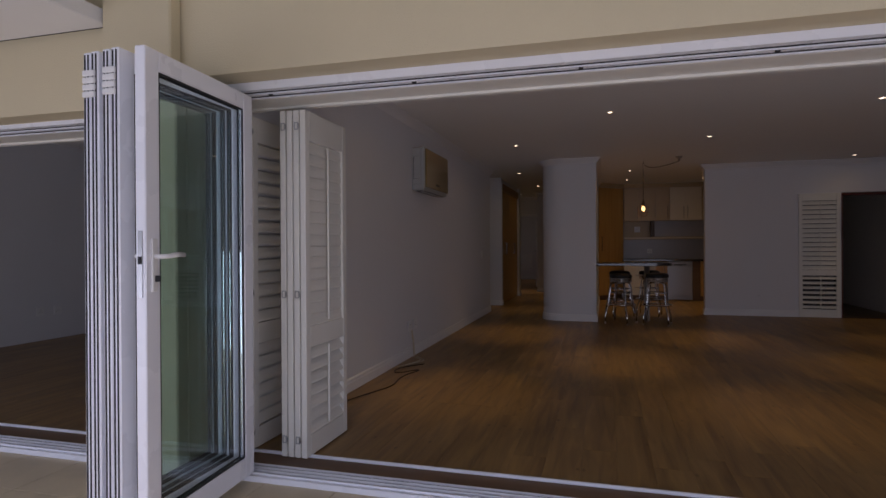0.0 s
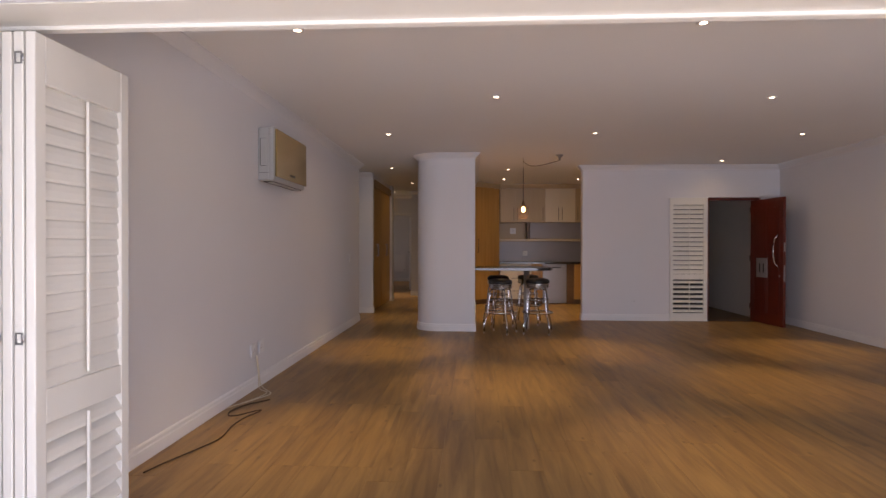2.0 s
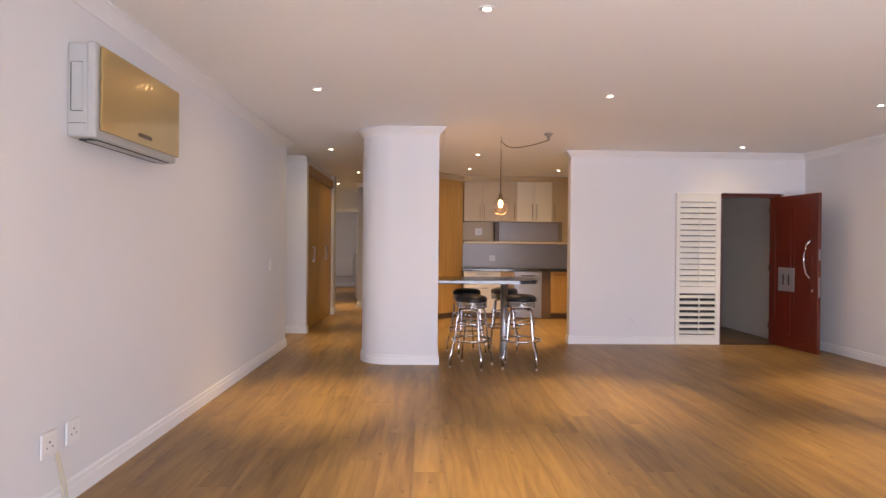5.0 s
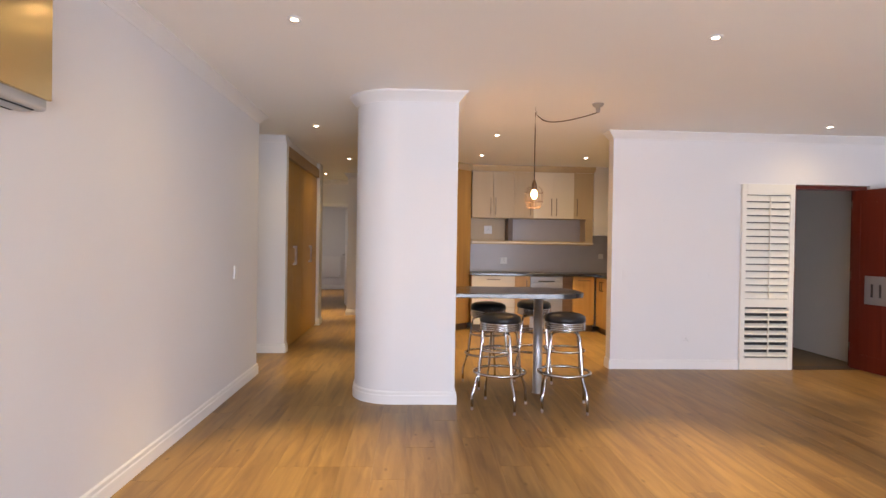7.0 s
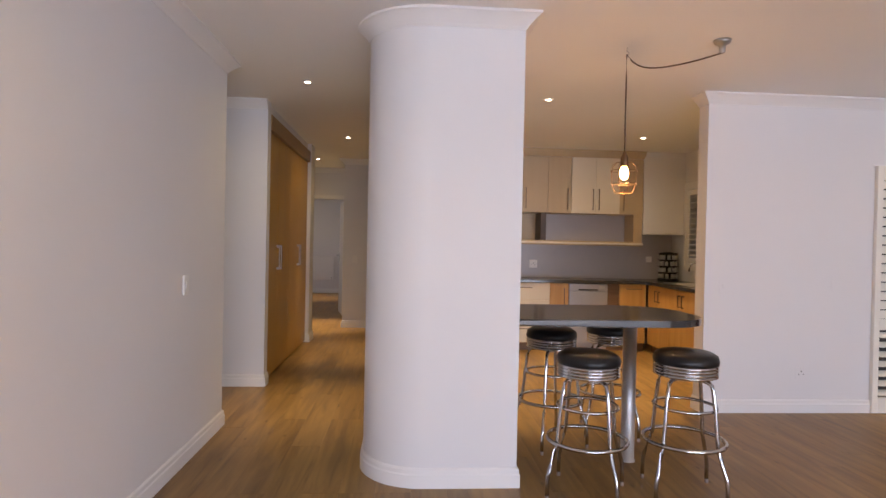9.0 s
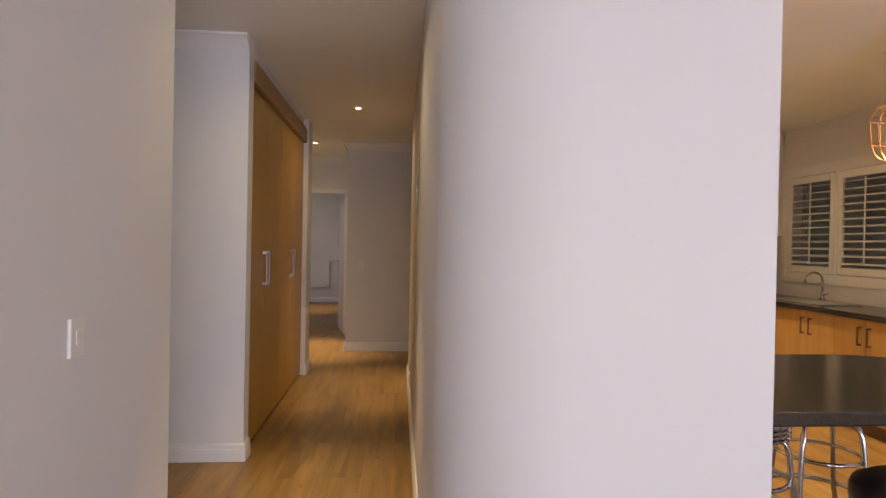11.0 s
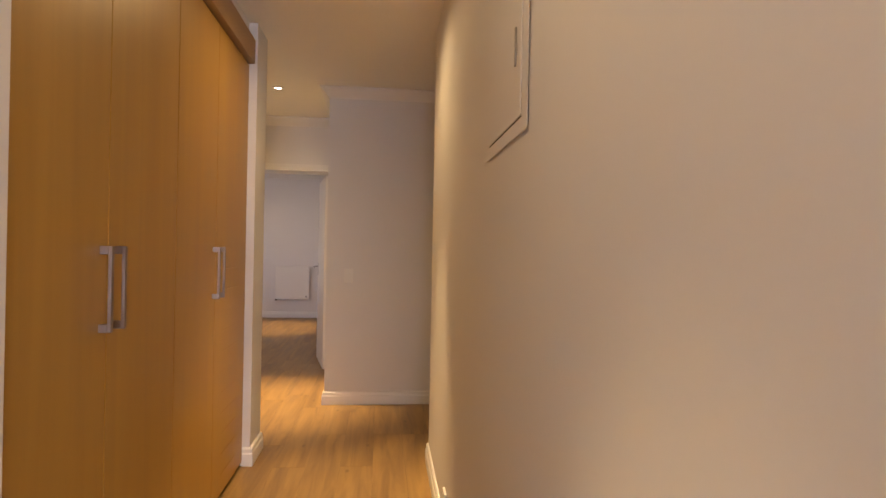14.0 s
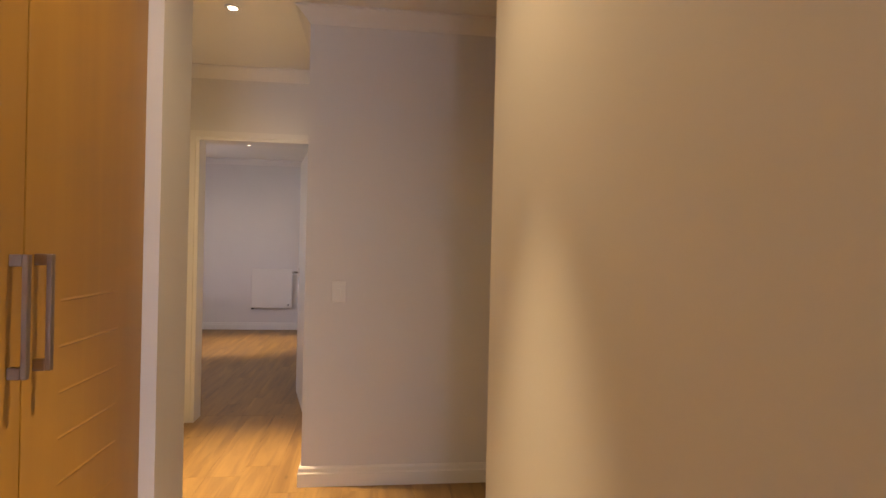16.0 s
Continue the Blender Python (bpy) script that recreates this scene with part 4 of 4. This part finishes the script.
    part("base", lathe(bmesh.new(), [(0.026, 0), (0.026, 0.012), (0.016, 0.03), (0.014, 0.09)], 20), CHROME, tap)
    part("spout", tube(bmesh.new(), [(0, 0, 0.08), (0, 0, 0.17)] + [(-0.085 + 0.085 * math.cos(a), 0, 0.17 + 0.085 * math.sin(a)) for a in [math.pi * k / 10 for k in range(1, 10)]] + [(-0.17, 0, 0.15)], 0.010, 12), CHROME, tap)
    part("lever", tube(bmesh.new(), [(0, -0.02, 0.05), (0, -0.075, 0.075)], 0.006, 8), CHROME, tap)
    # dark rack with small jars
    rack = thing("spice_rack", "dark countertop spice rack with rows of small jars", "rack", pose(2.585, 13.15, 0.902))
    part("base", lathe(bmesh.new(), [(0.135, 0), (0.135, 0.015)], 28), VINYL, rack)
    part("post", lathe(bmesh.new(), [(0.05, 0.015), (0.05, 0.35)], 16), VINYL, rack)
    part("cap", lathe(bmesh.new(), [(0.125, 0.35), (0.125, 0.365), (0.02, 0.38)], 28), VINYL, rack)
    jar_me = mesh_of("jar", lathe(bmesh.new(), [(0.021, 0), (0.021, 0.055), (0.016, 0.062)], 12), GREYPLASTIC)
    lid_me = mesh_of("lid", lathe(bmesh.new(), [(0.020, 0.062), (0.020, 0.080)], 12), CHROME)
    tier_me = mesh_of("tier", lathe(bmesh.new(), [(0.130, 0), (0.130, 0.008)], 28), VINYL)
    for tier in range(4):
        tt = new("tier", tier_me)
        tt.parent, tt.location = rack, (0, 0, 0.016 + tier * 0.084)
        for k in range(9):
            a = 2 * math.pi * k / 9 + 0.3 * tier
            j = new("jar", jar_me)
            j.parent, j.location = rack, (0.100 * math.cos(a), 0.100 * math.sin(a), 0.025 + tier * 0.084 - 0.0)
            if tier < 4:
                l = new("lid", lid_me)
                l.parent, l.scale = j, (1, 1, 0.9)
    # window with shutters
    win = structure("window_1", boxes((2.735, 2.765, 11.60, 12.98, 1.10, 1.14), (2.735, 2.765, 11.60, 12.98, 2.10, 2.14), (2.735, 2.765, 11.60, 11.64, 1.14, 2.10), (2.735, 2.765, 12.94, 12.98, 1.14, 2.10), (2.735, 2.765, 12.28, 12.32, 1.14, 2.10)), TRIM, "white kitchen window frame")
    part("architrave", boxes((2.730, 2.748, 11.52, 13.03, 2.14, 2.19), (2.730, 2.748, 11.52, 13.03, 1.05, 1.10), (2.730, 2.748, 12.98, 13.03, 1.10, 2.14), (2.730, 2.748, 11.52, 11.60, 1.10, 2.14)), TRIM, win)
    part("pane", boxes((2.90, 2.906, 11.62, 12.96, 1.11, 2.13)), WINDOWGLASS, win).visible_shadow = False
    for y in (12.935, 12.275):
        louvred_panel("window_shutter", "white louvred window shutter, slats open", "shutter", pose(2.745, y, 1.145, 0, 0, -90), 0.61, 0.95, 0.026, [(0.07, 0.88, 15)], "kitchen window shutters", material=TRIM)


kitchen_fixed()


# ---- breakfast bar, stools and pendant ----
def breakfast_bar():
    b = thing("breakfast_bar", "dark granite breakfast bar on a steel post", "bar table", pose(0, 0, 0))
    x0, x1, y0, y1, r0, r1 = -0.324, 0.832, 8.74, 9.56, 0.30, 0.34
    out = [(x0, y0)] + [(x1 - r0 + r0 * math.cos(a) * 1.0, y0 + r0 * (1 + math.sin(a)) * 1.0) for a in [radians(-90 + 9 * k) for k in range(11)]]
    out += [(x1 - r1 + r1 * math.cos(a), y1 - r1 + r1 * math.sin(a)) for a in [radians(9 * k) for k in range(11)]] + [(x0, y1)]
    part("top", prism(bmesh.new(), out, 0.888, 0.927, 0.008, 3), GRANITE, b, "dark polished granite top")
    part("post", lathe(bmesh.new(), [(0.048, 0), (0.048, 0.006), (0.042, 0.008), (0.042, 0.870), (0.10, 0.874), (0.10, 0.887)], 32, (0.455, 9.12, 0)), ALU, b, "brushed steel post")


breakfast_bar()


STOOL_SIZE = Matrix.Diagonal((1, 1, 1.016, 1))


def bar_stool():
    s = thing("bar_stool", "chrome bar stool with a round black vinyl seat", "bar stool", pose(0.04, 8.655, 0, 0, 0, -25) @ STOOL_SIZE, "bar stools at the breakfast bar")
    part("seat", lathe(bmesh.new(), [(0.160, 0.690), (0.169, 0.698), (0.170, 0.716), (0.163, 0.738), (0.135, 0.754), (0.078, 0.763), (0.0, 0.766)], 36), VINYL, s, "black vinyl seat")
    prof = [(0.148, 0.626)]
    for k in range(4):
        z = 0.630 + k * 0.0160
        prof += [(0.160, z), (0.167, z + 0.003), (0.167, z + 0.011), (0.161, z + 0.014)]
    prof += [(0.165, 0.696)]
    part("trim_band", lathe(bmesh.new(), prof, 36), CHROME, s, "ribbed chrome band")
    for k in range(4):
        a = radians(45 + 90 * k)
        c, d = math.cos(a), math.sin(a)
        line = [(0.02, 0.618), (0.10, 0.617), (0.134, 0.611), (0.151, 0.598), (0.160, 0.570), (0.167, 0.52), (0.174, 0.466), (0.190, 0.310), (0.194, 0.278), (0.206, 0.250), (0.238, 0.155), (0.246, 0.125), (0.249, 0.09), (0.250, 0.012)]
        leg = part("leg", tube(bmesh.new(), [(r * c, r * d, z) for r, z in line], 0.0106, 10), CHROME, s)
        part("foot_cap", lathe(bmesh.new(), [(0.0105, 0), (0.0110, 0.003), (0.0110, 0.022), (0.0107, 0.023)], 12, (0.250 * c, 0.250 * d, 0)), NICKEL, leg, "dull metal foot cap")
    for r, z, q in ((0.161, 0.468, 0.0085), (0.211, 0.290, 0.0112)):
        part("ring", tube(bmesh.new(), [(r * math.cos(2 * math.pi * k / 36), r * math.sin(2 * math.pi * k / 36), z) for k in range(36)], q, 8, True), CHROME, s)
    part("swivel", lathe(bmesh.new(), [(0.06, 0.606), (0.06, 0.627)], 20), STEEL, s)
    return s


stool = bar_stool()
for x, y, turn in ((0.572, 8.635, -12), (0.04, 9.44, 20), (0.53, 9.66, -12)):
    copy_thing(stool, pose(x, y, 0, 0, 0, turn) @ STOOL_SIZE)


def pendant():
    p = thing("pendant_lamp", "copper wire cage pendant lamp on a swagged cord", "pendant lamp", pose(0.407, 9.16, 0))
    part("ceiling_rose", lathe(bmesh.new(), [(0.012, 2.520), (0.018, 2.528), (0.020, 2.565), (0.045, 2.580), (0.052, CEIL - 0.001)], 24, (0.52, -0.18, 0)), STEEL, p, "steel ceiling rose")
    part("hook", tube(bmesh.new(), [(0, 0, CEIL - 0.001), (0, 0, CEIL - 0.03), (0.012, 0, CEIL - 0.04), (0.010, 0, CEIL - 0.052), (-0.004, 0, CEIL - 0.05)], 0.003, 8), STEEL, p)
    n = 16
    swag = [(0.52 * (1 - k / n), -0.18 * (1 - k / n), 2.525 + (2.548 - 2.525) * k / n - 0.098 * (1 - (1 - k / n) ** 2) * (1 - (k / n) ** 9)) for k in range(n + 1)]
    part("cord", tube(bmesh.new(), swag + [(0, 0, 2.40), (0, 0, 2.0), (0, 0, 1.93)], 0.0048, 8), CABLE, p, "dark fabric cord")
    part("lamp_holder", lathe(bmesh.new(), [(0.021, 1.845), (0.024, 1.85), (0.024, 1.90), (0.016, 1.915), (0.007, 1.94)], 20), COPPER, p, "copper lamp holder")
    part("bulb", lathe(bmesh.new(), [(0.0, 1.760), (0.012, 1.763), (0.023, 1.776), (0.029, 1.800), (0.024, 1.826), (0.015, 1.843), (0.014, 1.852)], 20), BULBGLASS, p, "glowing amber bulb")
    for k in range(8):
        a = 2 * math.pi * k / 8
        part("cage_wire", tube(bmesh.new(), [(r * math.cos(a), r * math.sin(a), z) for r, z in ((0.022, 1.874), (0.052, 1.868), (0.077, 1.846), (0.082, 1.80), (0.079, 1.74), (0.068, 1.70), (0.052, 1.680))], 0.0015, 6), COPPER, p)
    for r, z in ((0.0830, 1.818), (0.0800, 1.735), (0.052, 1.680)):
        part("cage_ring", tube(bmesh.new(), [(r * math.cos(2 * math.pi * k / 28), r * math.sin(2 * math.pi * k / 28), z) for k in range(28)], 0.0020, 6, True), COPPER, p)
    data = bpy.data.lights.new("pendant_bulb", "POINT")
    data.energy, data.color, data.shadow_soft_size = 4.0, (1.0, 0.55, 0.20), 0.034
    lamp = new("pendant_bulb", data)
    lamp.parent, lamp.location = p, (0, 0, 1.70)


pendant()

# ---- downlights ----
LIVING = [(-1.44, 3.87), (1.04, 3.87), (-0.14, 5.55), (2.35, 5.69), (-1.377, 7.25), (1.10, 7.305), (3.59, 7.46)]
ENTRY = [(3.55, 9.64)]
HALL = [(-1.76, 10.27), (-1.67, 12.70)]
HALL_END = [(-2.325, 14.66)]
KITCHEN = [(0.253, 10.53), (0.255, 12.05), (1.755, 12.09), (1.72, 10.635)]
BEDROOM = [(-3.158, 19.15)]


def downlight(x, y, beam, spill, angle):
    d = thing("downlight", "small round recessed ceiling downlight, lit", "ceiling light", pose(x, y, CEIL), "recessed downlights")
    part("trim_ring", lathe(bmesh.new(), [(0.023, -0.006), (0.038, -0.007), (0.044, -0.004), (0.045, -0.0005)], 24), PLASTIC, d, "white trim ring")
    part("lens", lathe(bmesh.new(), [(0.0, -0.0085), (0.018, -0.0085), (0.0225, -0.0065)], 20), LENS, d, "glowing lens")
    for name, power, cone in (("downlight_beam", BEAM_WATTS * beam, angle), ("downlight_spill", spill, 164)):
        data = bpy.data.lights.new(name, "SPOT")
        data.energy, data.color, data.spot_size, data.spot_blend, data.shadow_soft_size = power, WARM, radians(cone), 1.0, 0.025
        lamp = new(name, data)
        lamp.parent, lamp.location = d, (0, 0, -0.045)


for group, beam, spill, angle in ((LIVING, 1.0, 5.0, BEAM_ANGLE), (ENTRY, 0.35, 4.0, BEAM_ANGLE), (HALL, 0.50, 7.5, BEAM_ANGLE), (HALL_END, 1.15, 11, BEAM_ANGLE), (KITCHEN, 0.80, 6.0, 56), (BEDROOM, 0.6, 3.4, BEAM_ANGLE)):
    for x, y in group:
        downlight(x, y, beam, spill, angle)

# ---- floor planks ----
PW, PL = 0.192, 1.285
floor = structure("floor", boxes((-7.3, WALL_E, 2.246, KWALL + 0.05, -0.08, -0.010), (-7.3, 2.95, KWALL + 0.05, 20.53, -0.08, -0.010)), SUBFLOOR, "oak laminate plank floor")


def plank_mesh(w, l):
    bm = bmesh.new()
    c = 0.0007
    base = [(0, 0), (w, 0), (w, l), (0, l)]
    ins = [(c, c), (w - c, c), (w - c, l - c), (c, l - c)]
    a = [bm.verts.new((x, y, -0.010)) for x, y in base]
    b = [bm.verts.new((x, y, -c)) for x, y in base]
    t = [bm.verts.new((x, y, 0)) for x, y in ins]
    for i in range(4):
        j = (i + 1) % 4
        bm.faces.new((a[i], a[j], b[j], b[i]))
        bm.faces.new((b[i], b[j], t[j], t[i]))
    bm.faces.new(t)
    return bm


def rows_of_planks(x0, x1, y0, y1, shift=0.0):
    """(x, y, width, length) of each plank, in rows along y with staggered ends."""
    rng = random.Random(5)
    x = x0
    while x < x1 - 0.01:
        w = min(PW, x1 - x)
        y = y0
        first = PL * rng.choice((0.25, 0.4, 0.55, 0.7, 0.85, 1.0))
        while y < y1 - 0.01:
            l = min(first, y1 - y)
            first = PL
            if y1 - y - l < 0.06:
                l = y1 - y
            yield x, y, w - 0.0004, l - 0.0004
            y += l
        x += PW


shared, rest_v, rest_f = {}, [], []


def far_plank(x, y, w, l):
    k, c = len(rest_v), 0.0007
    rest_v.extend([(x, y, -c), (x + w, y, -c), (x + w, y + l, -c), (x, y + l, -c), (x + c, y + c, 0), (x + w - c, y + c, 0), (x + w - c, y + l - c, 0), (x + c, y + l - c, 0)])
    rest_f.extend([(k + 4, k + 5, k + 6, k + 7)] + [(k + i, k + (i + 1) % 4, k + 4 + (i + 1) % 4, k + 4 + i) for i in range(4)])


# living room, kitchen and hall share their rows; those of the living room are single pieces
for x, y, w, l in rows_of_planks(WALL_W, WALL_E, 2.248, 15.95):
    end = 15.95 if x < 0.30 else 13.40 if x < 2.75 else KWALL + 0.05
    if y > end - 0.02:
        continue
    l = min(l, end - y)
    if y < KWALL:
        key = (round(w, 4), round(l, 3))
        if key not in shared:
            shared[key] = mesh_of("plank", plank_mesh(w, l), PLANK)
        ob = new("plank", shared[key])
        ob.parent, ob.location = floor, (x, y, 0)
    else:
        far_plank(x, y, w, l)
for area in ((-3.4, WALL_W, 9.62, 15.95), (-5.0, -1.15, 15.951, 20.53), (-7.3, WALL_W - 0.2, 2.248, 8.0)):
    for piece in rows_of_planks(*area):
        far_plank(*piece)
far = bpy.data.meshes.new("far_planks")
far.from_pydata(rest_v, [], rest_f)
far.materials.append(PLANK_FAR)
far_ob = new("far_planks", far)
far_ob.parent = floor
tagged(far_ob, kind="stuff")

# ---- terrace tiles ----
TS = 0.40
tile_me = mesh_of("tile", box(bmesh.new(), 0.002, TS - 0.002, 0.002, TS - 0.002, -0.032, -0.024, 0.002), TILE)
slab = bpy.data.objects["terrace_slab"]
for i in range(20):
    for j in range(15):
        ob = new("tile", tile_me)
        ob.parent, ob.location = slab, (-5.1 + i * TS, 1.90 - (j + 1) * TS, 0)
